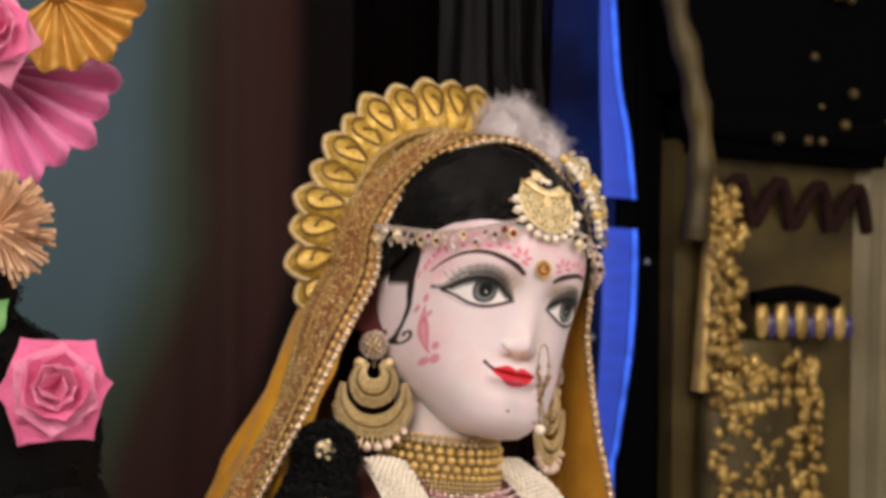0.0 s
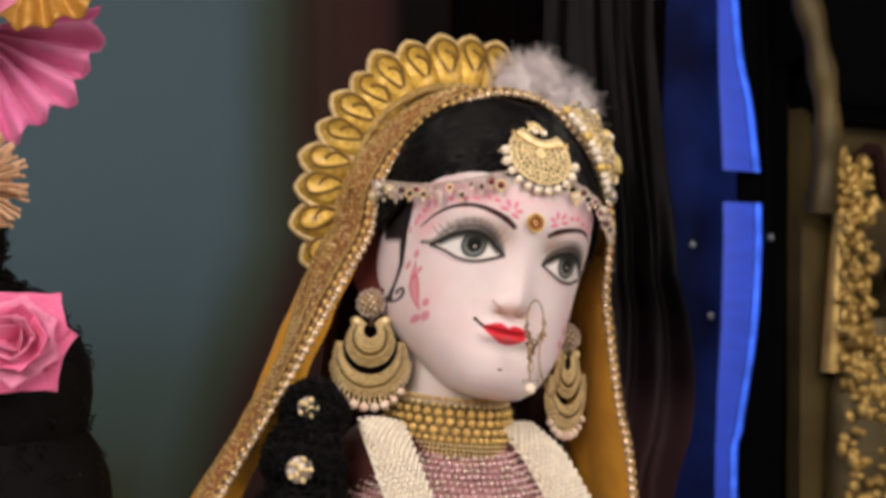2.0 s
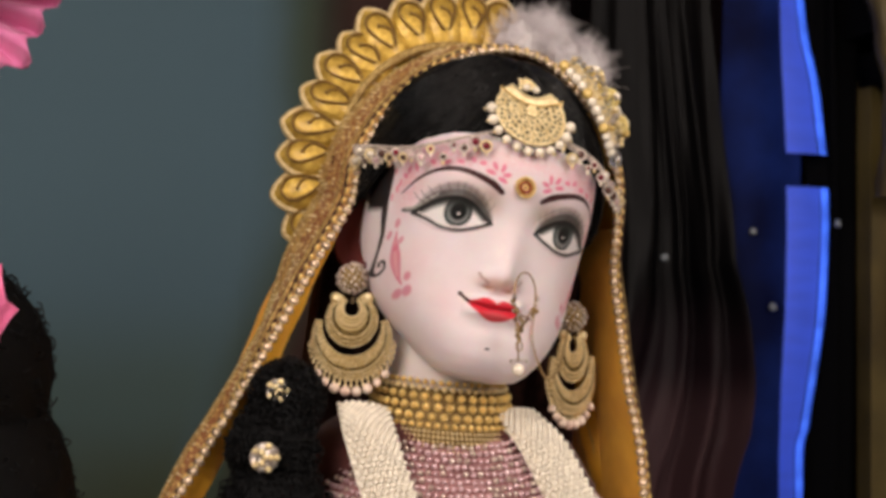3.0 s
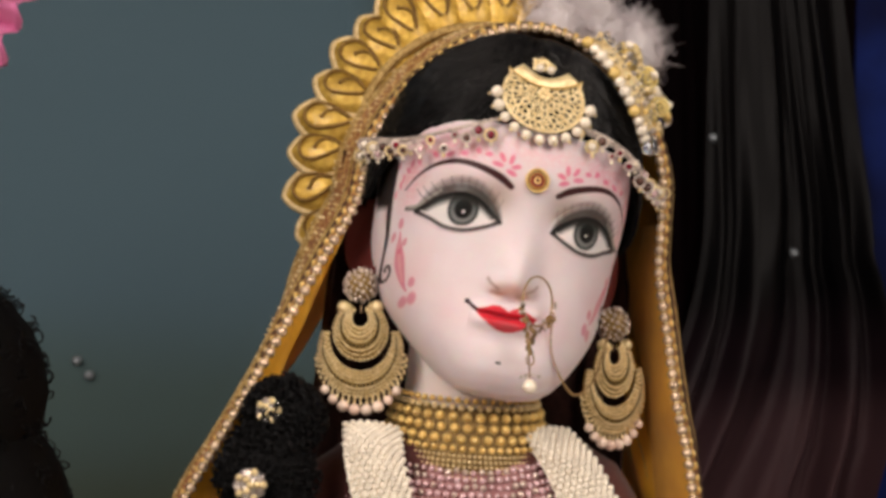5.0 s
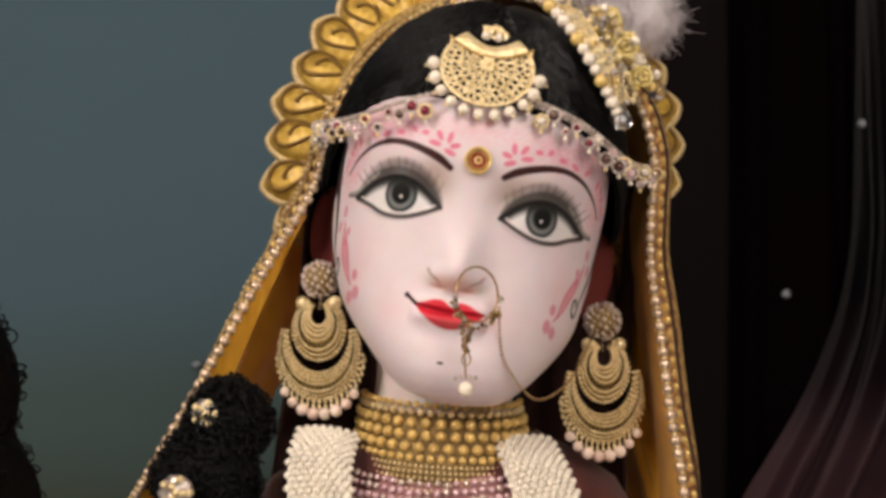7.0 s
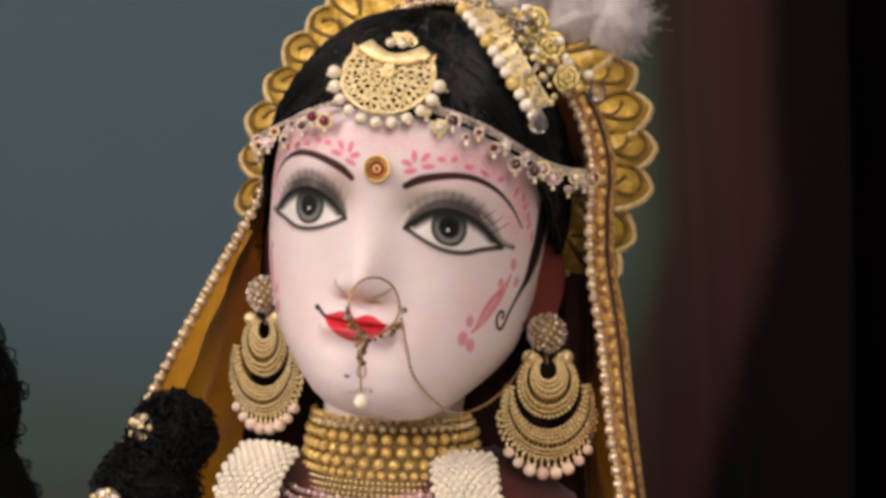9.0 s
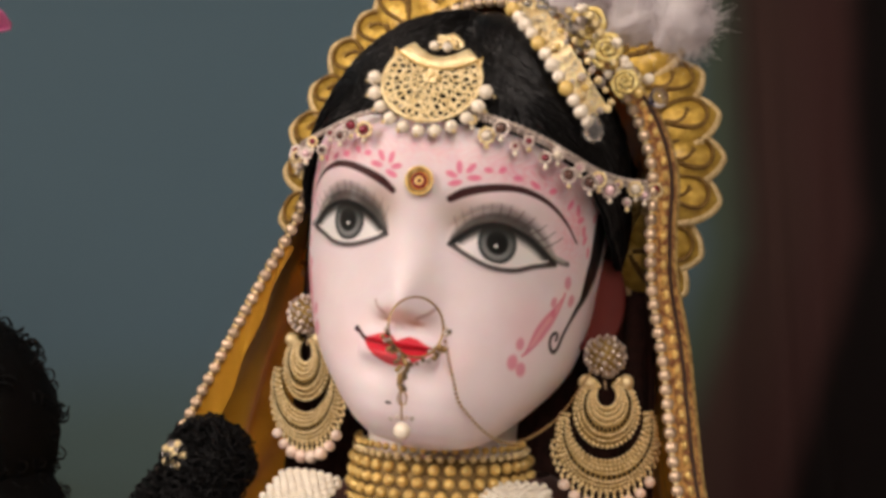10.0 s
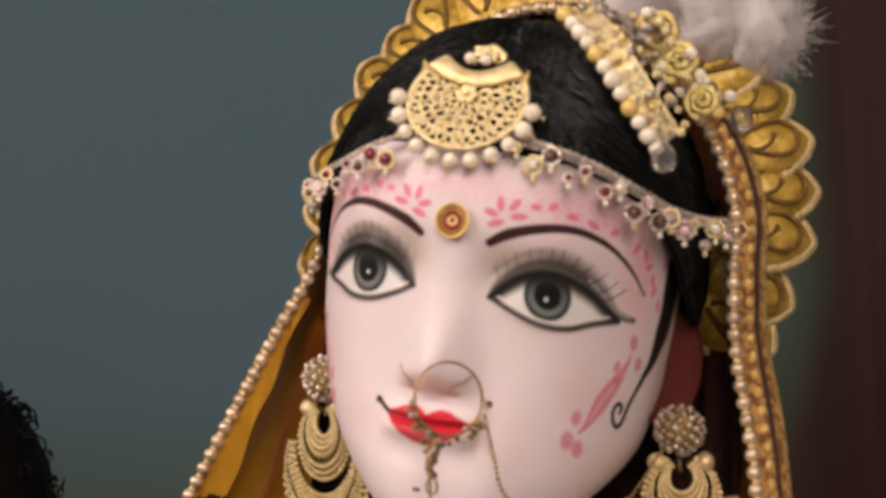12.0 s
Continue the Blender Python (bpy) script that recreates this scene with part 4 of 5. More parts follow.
def tikka():
    m = at(Vector((.0042, -.0775, 1.5605)), 1.0, pose(0, 0, 0, 0, math.degrees(LEAN), 0) @ pose(0, 0, 0, -24))
    t = thing("forehead_pendant", "pale gold filigree crescent pendant hung with cream pearls", "pendant", matrix=m)
    R = .0200

    def disc(q, r=R):
        return Vector((r * math.sin(q), -.0008 * math.cos(r * 80), -r * .95 * math.cos(q)))
    bm = bmesh.new()
    tube(bm, [disc(q) for q in np.linspace(-2.45, 2.45, 56)], .0009, 6)
    part("rim", bm, PALE_GOLD, t)
    # solid crescent across the top, hollow above
    rows = []
    for u in np.linspace(-1, 1, 48):
        x = .0182 * u
        lo = .0048 + .0075 * u * u
        hi = min(lo + (1 - u ** 4) * (.0052 + .0105 * u * u) + .0006, .95 * math.sqrt(max(0, (R + .0004) ** 2 - x * x)))
        rows.append([Vector((x, y, z)) for y, z in ((0, lo), (-.0014, lo), (-.0018, (lo + hi) / 2), (-.0014, hi), (0, hi))])
    part("crescent", grid_mesh(rows, True), PALE_GOLD, t, "beaten gold crescent")
    bm = bmesh.new()
    for u in np.linspace(-1, 1, 34):
        ball(bm, Vector((.0182 * u, -.0018, .0046 + .0075 * u * u)), .0006, 1)
    part("granulation", bm, GOLD, t, kind="stuff")
    # filigree: loops, scrolls and branches
    rnd = random.Random(21)
    bm = bmesh.new()
    for ring, count, size in ((.0174, 24, .0020), (.0140, 18, .0022), (.0102, 13, .0024), (.0062, 7, .0020)):
        for k in range(count):
            q = (k + .5) / count * 4.7 - 2.35 + rnd.uniform(-.04, .04)
            p = disc(q, ring)
            if p.z > .0050 + 18 * p.x ** 2:
                continue
            tw = rnd.uniform(0, 6.28)
            tube(bm, [p + Vector((size * (1 - .5 * s) * math.cos(tw + 7.5 * s), -.0003, size * (1 - .5 * s) * math.sin(tw + 7.5 * s))) for s in np.linspace(0, 1, 14)], .0006, 4)
    for k in range(17):
        q = -2.3 + 4.6 * k / 16
        tube(bm, [Vector((0, -.0005, .001)) * (1 - s) + disc(q + .35 * math.sin(s * 3.1) * (-1) ** k, R * s) * s for s in np.linspace(.15, 1, 12)], .00045, 4)
    part("filigree", bm, PALE_GOLD, t, "open gold filigree scrollwork", kind="stuff")
    bm = bmesh.new()
    for k in range(6):
        q = k * 1.047
        ball(bm, Vector((.0024 * math.cos(q), -.0018, .001 + .0024 * math.sin(q))), (.0015, .0008, .0015), 2)
    ball(bm, Vector((0, -.0024, .001)), .0012, 2)
    part("flower", bm, PALE_GOLD, t)
    # pearls hung round the lower half
    for k in range(11):
        q = -1.45 + 2.9 * k / 10
        big = .0031 if k in (0, 1, 9, 10) else .0027
        p = disc(q, R + .0034)
        p.y += -.001 + (.0035 * math.cos(q) if abs(q) < 1.2 else 0)
        piece("pearl", BEAD_PEARL, t, at(p, big))
        if abs(q) < 1.5:
            piece("bead", BEAD_PALE, t, at(disc(q, R + .0066) + Vector((0, .001, 0)), .0009))
    # clasp above, lying back on the parting
    bm = bmesh.new()
    tube(bm, [Vector((.0070 * q * math.cos(15 * q), .005 + .002 * q, .0215 + .0050 * q * math.sin(15 * q))) for q in np.linspace(.05, 1, 60)], lambda q: .0014 + .0004 * math.sin(q * 90), 6)
    part("clasp", bm, PALE_GOLD, t, "gold flower clasp")
    for x in (-.0030, .0025):
        piece("pearl", BEAD_PEARL, t, at(Vector((x, -.001, .0158)), .0022))
    bm = bmesh.new()
    tube(bm, [Vector((0, .006 + .012 * s + .03 * s * s, .026 + .016 * s - .004 * s * s)) for s in np.linspace(0, 1, 16)], .0013, 6)
    part("parting_chain", bm, PALE_GOLD, t)


tikka()

CHAIN_LINE = spline([head(*p) for p in ((-.0785, .002, .0340), (-.0730, .022, .0328), (-.0615, .052, .0315), (-.0470, .0685, .0358), (-.0300, .0785, .0432), (-.013, .0785, .049), (.006, .0765, .0515), (.0225, .0785, .0500),
                                        (.041, .0710, .0462), (.0555, .0585, .0410), (.0645, .0455, .0378), (.0740, .028, .0376), (.0838, .0105, .0405))], 170)


def head_chain():
    t = thing("head_chain", "silver rhinestone head chain with gold and red hanging charms", "head chain", tuple(CHAIN_LINE[85]))
    for k, p in enumerate(CHAIN_LINE):
        piece("link", BEAD_SILVER, t, at(p, .0012 if k % 2 else .0009))
        if p.x < -.052 or p.x > .020:
            piece("seed_bead", BEAD_SILVER, t, at(p + Vector((0, -.0006, -.0021)), (.0005, .0005, .0012)))
    bm = bmesh.new()
    tube(bm, [p + Vector((0, .0008, 0)) for p in CHAIN_LINE], .0006, 5)
    part("wire", bm, SILVER, t)
    rnd = random.Random(6)
    count = 40
    for k in range(count):
        i = 3 + int(163 * k / (count - 1))
        p = CHAIN_LINE[i]
        side = abs(k - (count - 1) / 2) / (count / 2)
        if side < .17:
            continue
        out = Vector((p.x * .02, -.0018, 0))
        long = rnd.uniform(.0028, .0052) if k % 2 else rnd.uniform(.0056, .0098)
        q = p + out + Vector((0, -.0006, -long)) + Vector((-.0015 if p.x < 0 else .0, 0, 0)) * .2
        bm = bmesh.new()
        kind = rnd.random()
        size = rnd.choice((.0014, .0018, .0022, .0029))
        tube(bm, [q + Vector((size * math.cos(u), 0, size * math.sin(u))) for u in np.linspace(0, 6.283, 28, endpoint=False)], lambda u: .00075 + .00025 * math.sin(u * 50), 5, True)
        charm = part("charm", bm, PALE_GOLD if kind > .65 else SILVER, t)
        c = new("charm_stone", (BEAD_RED, BEAD_DARK, BEAD_PINK, BEAD_PEARL)[int(rnd.random() * 4)])
        c.parent = charm
        c.matrix_basis = at(q + Vector((0, -.0006, 0)), size * .72)
        c = new("charm_drop", BEAD_PEARL if k % 3 else BEAD_PALE)
        c.parent = charm
        c.matrix_basis = at(q + Vector((0, -.0003, -size - .0016)), .0011)


head_chain()


def hair_pin():
    t = thing("hair_pin", "jewelled hair pin with cream pearls, crystals and a glass drop", "hair pin", tuple(head(.045, .06, .078)))
    line = spline([head(*p) for p in ((.024, .052, .101), (.034, .057, .092), (.044, .0585, .081), (.053, .056, .070), (.061, .050, .0605))], 12)
    rnd = random.Random(9)
    for k, p in enumerate(line):
        d = (line[min(k + 1, 11)] - line[max(k - 1, 0)]).normalized()
        across = d.cross(Vector((.3, -1, .35))).normalized()
        if across.x < 0:
            across = -across
        piece("pearl", BEAD_PEARL if k % 4 else BEAD_YELLOW, t, at(p - across * .006 + Vector((0, -.001, 0)), .0032 if k % 2 == 0 else .0028))
        for j in range(4):
            q = p + across * (-.002 + .0031 * j) + Vector((rnd.uniform(-.001, .001), -.0012 - .001 * math.sin(j), rnd.uniform(-.001, .001)))
            piece("stone", (BEAD_CRYSTAL, BEAD_PALE, BEAD_SILVER, BEAD_CRYSTAL, BEAD_PALE, BEAD_YELLOW)[rnd.randrange(6)], t, at(q, rnd.uniform(.0012, .0019)))
    bm = bmesh.new()
    rows = [[p + Vector((0, .0015, 0)) + (line[min(k + 1, 11)] - line[max(k - 1, 0)]).normalized().cross(Vector((.3, -1, .35))).normalized() * w for w in (-.005, -.002, 0, .003, .006)] for k, p in enumerate(line)]
    part("plate", grid_mesh(rows), PALE_GOLD, t)
    bm = bmesh.new()
    tip = head(.0605, .0545, .0545)
    rows = [[tip + Vector((r * math.cos(q), r * .7 * math.sin(q), z)) for q in np.linspace(0, 6.283, 10, endpoint=False)] for z, r in ((-.0065, .0006), (-.0055, .0032), (-.003, .0044), (0, .0040), (.003, .0022), (.0055, .0006))]
    part("glass_drop", grid_mesh(rows, True, bm), CRYSTAL, t, "faceted clear glass drop", smooth=False)
    # yellow rosettes beside it
    for p, r in ((head(.050, .022, .098), .0085), (head(.060, .026, .088), .0075), (head(.070, .026, .075), .006)):
        bm = bmesh.new()
        p = p + Vector((-.002, -.010, .002))
        tube(bm, [p + Vector((r * q * math.cos(17 * q), -.003 * (1 - q), r * q * math.sin(17 * q))) for q in np.linspace(.05, 1, 60)], lambda q: r * (.16 + .05 * math.sin(q * 90)), 6)
        part("rosette", bm, ROSETTE, t, "yellow gold rosette")
    for k in range(46):
        u = rnd.random()
        p = head(.040 + .034 * u + rnd.gauss(0, .004), .042 - .012 * u + rnd.gauss(0, .002), .103 - .030 * u + rnd.gauss(0, .004))
        piece("stone", (BEAD_CRYSTAL, BEAD_PALE, BEAD_PEARL, BEAD_SILVER, BEAD_YELLOW)[rnd.randrange(5)], t, at(p, rnd.uniform(.0014, .0026)))
    piece("crystal_ball", BEAD_CRYSTAL, t, at(head(.0785, .012, .076), .0046))


BEAD_YELLOW = mesh_of("pearl", BEAD.copy(), material("yellow_pearl", (.80, .60, .22), .25, 0, (.70, .46, .12), 200, coat=.4))
ROSETTE = material("yellow_foil", (.92, .78, .34), .40, .1, (.76, .56, .16), 300, bump=.6, bump_scale=900)
hair_pin()


def plume():
    rnd = random.Random(14)
    bm = bmesh.new()
    root = Vector((.056, .046, 1.600))
    for k in range(9000):
        lobe = rnd.random() < .45
        core = root + (Vector((.030, .006, .010)) if lobe else Vector((-.018, -.016, .020)) if rnd.random() < .4 else Vector((.004, 0, .026)))
        d = Vector((rnd.gauss(.25, .6), rnd.gauss(0, .45), rnd.gauss(.25, .6))).normalized()
        if abs(d.x) > .93 or rnd.random() < .1:
            continue
        base = core + Vector((rnd.gauss(0, .011), rnd.gauss(0, .008), rnd.gauss(0, .012)))
        long = rnd.uniform(.005, .013) if rnd.random() < .96 else rnd.uniform(.012, .017)
        bend = Vector((rnd.gauss(0, .3), rnd.gauss(0, .3), rnd.gauss(-.2, .3)))
        off = (base - core).length
        if off > .019:
            base = core + (base - core) * (.019 / off)
        tube(bm, [base + d * long * q + bend * long * .5 * q * q for q in (0, .5, 1)], lambda q: .00013 * (1 - .6 * q), 3)
    for core, r in ((Vector((.030, .006, .010)), .0165), (Vector((-.018, -.016, .020)), .014), (Vector((.004, 0, .026)), .0165), (Vector((.012, 0, .012)), .016)):
        lump = bmesh.ops.create_icosphere(bm, subdivisions=4, radius=r, matrix=Matrix.Translation(root + core))
        for v in lump["verts"]:
            d = v.co - root - core
            v.co += d * (.30 * noise.noise(v.co * 120) + .22 * noise.noise(v.co * 420))
    ob = single("feather_plume", bm, FEATHER, "fluffy white feather plume tucked behind the crown", "feather")


plume()


# ---- earrings and nose ring ----
def crescent_mesh(bm, centre, outer, cut_centre, cut, thick, lo, hi, n=56):
    """A crescent plate between two arcs, seen from the front, rounded to its edges."""
    rows = []
    for q in np.linspace(lo, hi, n):
        d = Vector((math.sin(q), 0, -math.cos(q)))
        o = Vector((centre[0], 0, centre[1])) + d * outer
        e = Vector((cut_centre[0], 0, cut_centre[1]))
        i = e + (o - e).normalized() * min(cut, (o - e).length - .0003)
        m = (o + i) / 2
        rows.append([o + Vector((0, thick * .5, 0)), o + Vector((0, -thick * .5, 0)), m + Vector((0, -thick * 1.2, 0)), i + Vector((0, -thick * .5, 0)), i + Vector((0, thick * .5, 0)), m + Vector((0, thick, 0))])
    return grid_mesh(rows, True, bm)


def earring(place, turn, label):
    t = thing("earring", label, "earring", group="earrings of the statue", matrix=Matrix.Translation(place) @ pose(0, 0, 0, 0, 0, turn) @ Matrix.Scale(.94, 4))
    rnd = random.Random(31)
    stud = bmesh.new()
    ball(stud, (0, 0, 0), .0086, 3)
    stud = part("stud", stud, ANTIQUE, t, "domed stud set with rhinestones")
    bm = bmesh.new()
    for k in range(90):
        z = 1 - 2 * (k + .5) / 90
        q = k * 2.39996
        r = math.sqrt(1 - z * z)
        ball(bm, Vector((r * math.cos(q), r * math.sin(q), z)) * .0091, (.0013, .0010, .0017)[k % 3], 1)
    part("rhinestone_setting", bm, SILVER, stud, kind="stuff")
    plates = (("upper_crescent", (0, -.0255), .0162, (0, -.0180), .0052, .0018, -2.80, 2.80), ("lower_crescent", (0, -.0365), .0248, (0, -.0285), .0186, .0020, -2.05, 2.05))
    for name, c, o, cc, cut, th, lo, hi in plates:
        ob = part(name, crescent_mesh(bmesh.new(), c, o, cc, cut, th, lo, hi), ANTIQUE, t, "pierced gold crescent covered in granules")

        def on_plate(q, f):
            d = Vector((math.sin(q), 0, -math.cos(q)))
            a, e = Vector((c[0], 0, c[1])) + d * o, Vector((cc[0], 0, cc[1]))
            i = e + (a - e).normalized() * min(cut, (a - e).length - .0003)
            return a * (1 - f) + i * f + Vector((0, -th * (.55 + .75 * math.sin(math.pi * f)), 0)), (a - i).length
        bm, bm2 = bmesh.new(), bmesh.new()
        for row, (f, r) in enumerate(((.03, .0011), (.17, .0007), (.31, .0009), (.57, .0007), (.71, .0010), (.84, .0007), (.97, .0010))):
            for q in np.linspace(lo * .98, hi * .98, int(o * (hi - lo) * (1 - .45 * f) / (2.15 * r))):
                p, wide = on_plate(q, f)
                if wide > .0022 or row in (0, 6):
                    ball(bm, p, r * rnd.uniform(.85, 1.15), 1)
        # a row of dark drops between the granules, standing for shade in pierced openings
        count = int(o * (hi - lo) * .75 / .0026)
        for k in range(count):
            p, wide = on_plate(lo * .9 + (hi - lo) * .9 * k / (count - 1), .44)
            if wide > .004:
                ball(bm2, p + Vector((0, .0002, 0)), (.0008, .0004, .0012), 1)
        part("granulation", bm, PALE_GOLD, ob, kind="stuff")
        part("dark_drop", bm2, DARK_FRAME, ob, "dark drops imitating pierced openings", kind="stuff")
    for x in (-.0098, .0098):
        bm = bmesh.new()
        ball(bm, (x, -.001, -.0120), .0038, 2)
        part("finial", bm, PALE_GOLD, t)
    for k in range(23):
        q = -1.5 + 3.0 * k / 22
        p = Vector((.0258 * math.sin(q), 0, -.0365 - .0258 * math.cos(q)))
        bm = bmesh.new()
        ball(bm, p, .0012, 1)
        ball(bm, p + Vector((.001 * math.sin(q), 0, -.0024)), (.0010, .0010, .0016), 1)
        ob = part("fringe_drop", bm, PALE_GOLD, t)
        if k % 2 == 0 and 2 < k < 20:
            bm = bmesh.new()
            ball(bm, p + Vector((0, -.0005, -.0062)), .0034 if 6 < k < 16 else .0028, 2)
            part("pearl", bm, PINK_PEARL, ob, "pinkish cream pearl")
    bm = bmesh.new()
    tube(bm, [(0, .002, -.006), (0, .001, -.010), (0, 0, -.0155)], .0009, 6)
    part("hook", bm, DARK_METAL, t)


DARK_BRASS = material("dark_brass", (.26, .17, .06), .45, .6, (.12, .075, .025), 500, .5, .6, 1200)
ANTIQUE = material("antique_gold", (.46, .31, .095), .42, .4, (.22, .14, .04), 500, .5, .6, 1200)
earring((-.0750, -.004, 1.4715), -28, "gold chandelier earring of two crescents hanging under the beaded veil edge")
earring((.0605, -.003, 1.4515), 32, "gold chandelier earring of two crescents joined to the nose chain")


def nose_ring():
    c = head(.0104, .0845, -.0362)
    az = radians(40)
    x, z = Vector((math.cos(az), math.sin(az), 0)), Vector((0, 0, 1))
    n = Vector((math.sin(az), -math.cos(az), 0))
    R = .0117
    t = thing("nose_ring", "thin gold nose ring with clustered beads and pearl pendant", "nose ring", tuple(c))

    def on(q, r=R, out=0.0):
        return c + x * r * math.sin(q) + z * r * math.cos(q) + n * out
    bm = bmesh.new()
    tube(bm, [on(q) for q in np.linspace(0, 6.283, 60, endpoint=False)], .00048, 6, True)
    part("hoop", bm, DARK_GOLD, t)
    rnd = random.Random(17)
    for k in range(52):
        q = math.pi + rnd.uniform(-1.6, 1.5)
        p = on(q, R + rnd.uniform(-.0005, .0032), rnd.uniform(-.001, .0012))
        piece("cluster_bead", (BEAD_GOLDEN, BEAD_BRONZE, BEAD_SILVER)[rnd.randrange(3)], t, at(p, rnd.uniform(.0007, .0013)))
    # pendant
    top = on(math.pi + .45, R + .002)
    for k in range(20):
        q = top + Vector((rnd.uniform(-.0030, .0030) * (1 - k / 26), rnd.uniform(-.001, .001), -.00058 * k - .0006))
        piece("cluster_bead", BEAD_BRONZE if k % 2 else BEAD_GOLDEN, t, at(q, .0011))
    low = top + Vector((-.0002, 0, -.0265))
    bm = bmesh.new()
    tube(bm, [top + Vector((0, 0, -.005)), top + Vector((-.0006, 0, -.013)), low + Vector((0, 0, .003))], .00045, 5)
    tube(bm, [top + Vector((.0018 * math.cos(q), 0, -.0150 + .0026 * math.sin(q))) for q in np.linspace(0, 6.283, 16, endpoint=False)], .0004, 5, True)
    part("pendant_wire", bm, DARK_GOLD, t)
    for dx in (-.0042, -.0018, .0018, .0042):
        piece("pendant_bead", BEAD_SILVER, t, at(low + Vector((dx, -.0003, .0045 - abs(dx) * .2)), .0010))
    piece("pearl", BEAD_PEARL, t, at(low + Vector((0, 0, -.0010)), .0035))
    # chain across the cheek to the ear
    start, end = on(math.pi - 1.15, R + .002), Vector((.0565, -.008, 1.4465))
    line = spline([start, on_face(.0240, -.0530, .0022), on_face(.0295, -.0650, .0022), Vector((.0262, -.0500, 1.4165)), Vector((.0425, -.030, 1.4240)), end], 62)
    bm = bmesh.new()
    for p in line:
        ball(bm, p, .00078, 1)
    part("chain", bm, DARK_GOLD, t, "fine gold ball chain", kind="stuff")


DARK_GOLD = material("worn_gold", (.52, .35, .16), .32, .8, (.30, .18, .08), 600, .5)
BEAD_GOLDEN = mesh_of("bead", BEAD.copy(), DARK_GOLD)
BEAD_BRONZE = mesh_of("bead", BEAD.copy(), DARK_METAL)
nose_ring()


# ---- clothes, necklaces and garland ----
NECK = Vector((-.0165, .012, 0))


def choker():
    t = thing("choker", "gold bead choker of four rows with a fringed lower plate", "necklace", (NECK.x, NECK.y - .04, 1.40))

    def ring(q, r, z):
        return Vector((NECK.x + r * math.sin(q), NECK.y - r * math.cos(q), z - .0040 + .003 * (1 - math.cos(q)) - .06 * r * math.sin(q)))
    rows = [[ring(q, r, z) for q in np.linspace(-1.9, 1.9, 60)] for r, z in ((.0372, 1.4125), (.0385, 1.404), (.0395, 1.396), (.0425, 1.388), (.047, 1.378))]
    ob = part("band", grid_mesh(rows), DARK_BRASS, t)
    ob.modifiers.new("thickness", "SOLIDIFY").thickness = .001
    for row, (r, z, size) in enumerate(((.0385, 1.4125, .0018), (.0396, 1.4078, .0026), (.0402, 1.4022, .0026), (.0412, 1.3966, .0026), (.0428, 1.3918, .0019))):
        n = int(3.7 * r / (size * 2.6))
        for k in range(n):
            q = -1.85 + 3.7 * (k + .5 * (row % 2)) / n
            piece("bead", BEAD_GOLD if row else BEAD_PALE, t, at(ring(q, r, z), size))
    bm = bmesh.new()
    rnd = random.Random(5)
    for row in range(5):
        for k in range(46):
            q = -1.35 + 2.7 * k / 45
            ball(bm, ring(q, .0440 + .0012 * row, 1.3885 - .0026 * row), .0009, 1)
    part("granulation", bm, PALE_GOLD, t, kind="stuff")
    for k in range(34):
        q = -1.25 + 2.5 * k / 33
        piece("fringe_bead", BEAD_PALE, t, at(ring(q, .0500, 1.3745 - .002 * math.cos(q)), (.0011, .0011, .0022)))
        piece("fringe_pearl", BEAD_PINK if k % 3 else BEAD_PEARL, t, at(ring(q, .0525, 1.3700 - .0025 * math.cos(q)), .0017))
    for k in range(26):
        q = -1.5 + 3.0 * k / 25
        piece("crest_bead", BEAD_GOLD, t, at(ring(q, .0380, 1.4160), .0017))


choker()


def chest(x, z):
    """Front of the clothed chest."""
    u = (x + .016) / .16
    return .022 - (.060 + .10 * min(.09, max(0, 1.39 - z))) * math.sqrt(max(0, 1 - u * u)) - .22 * max(0, 1.385 - z)


def blouse():
    t = thing("robe", "dark maroon robe over the shoulders of the statue", "robe", (-.015, .03, .75))
    rows = []
    for z, rx, ry in ((.752, .20, .15), (.80, .22, .165), (1.0, .17, .13), (1.15, .115, .09), (1.25, .135, .080), (1.31, .110, .078), (1.35, .100, .070), (1.375, .085, .058), (1.390, .062, .047), (1.398, .046, .042)):
        rows.append([(-.016 + rx * math.cos(q) * (1 + .02 * math.sin(q * 24) * (z < 1.2)), .024 + ry * math.sin(q) * (1 + .03 * math.sin(q * 24) * (z < 1.2)), z) for q in np.linspace(0, 6.283, 120, endpoint=False)])
    part("cloth", grid_mesh(rows, True), MAROON, t)


blouse()


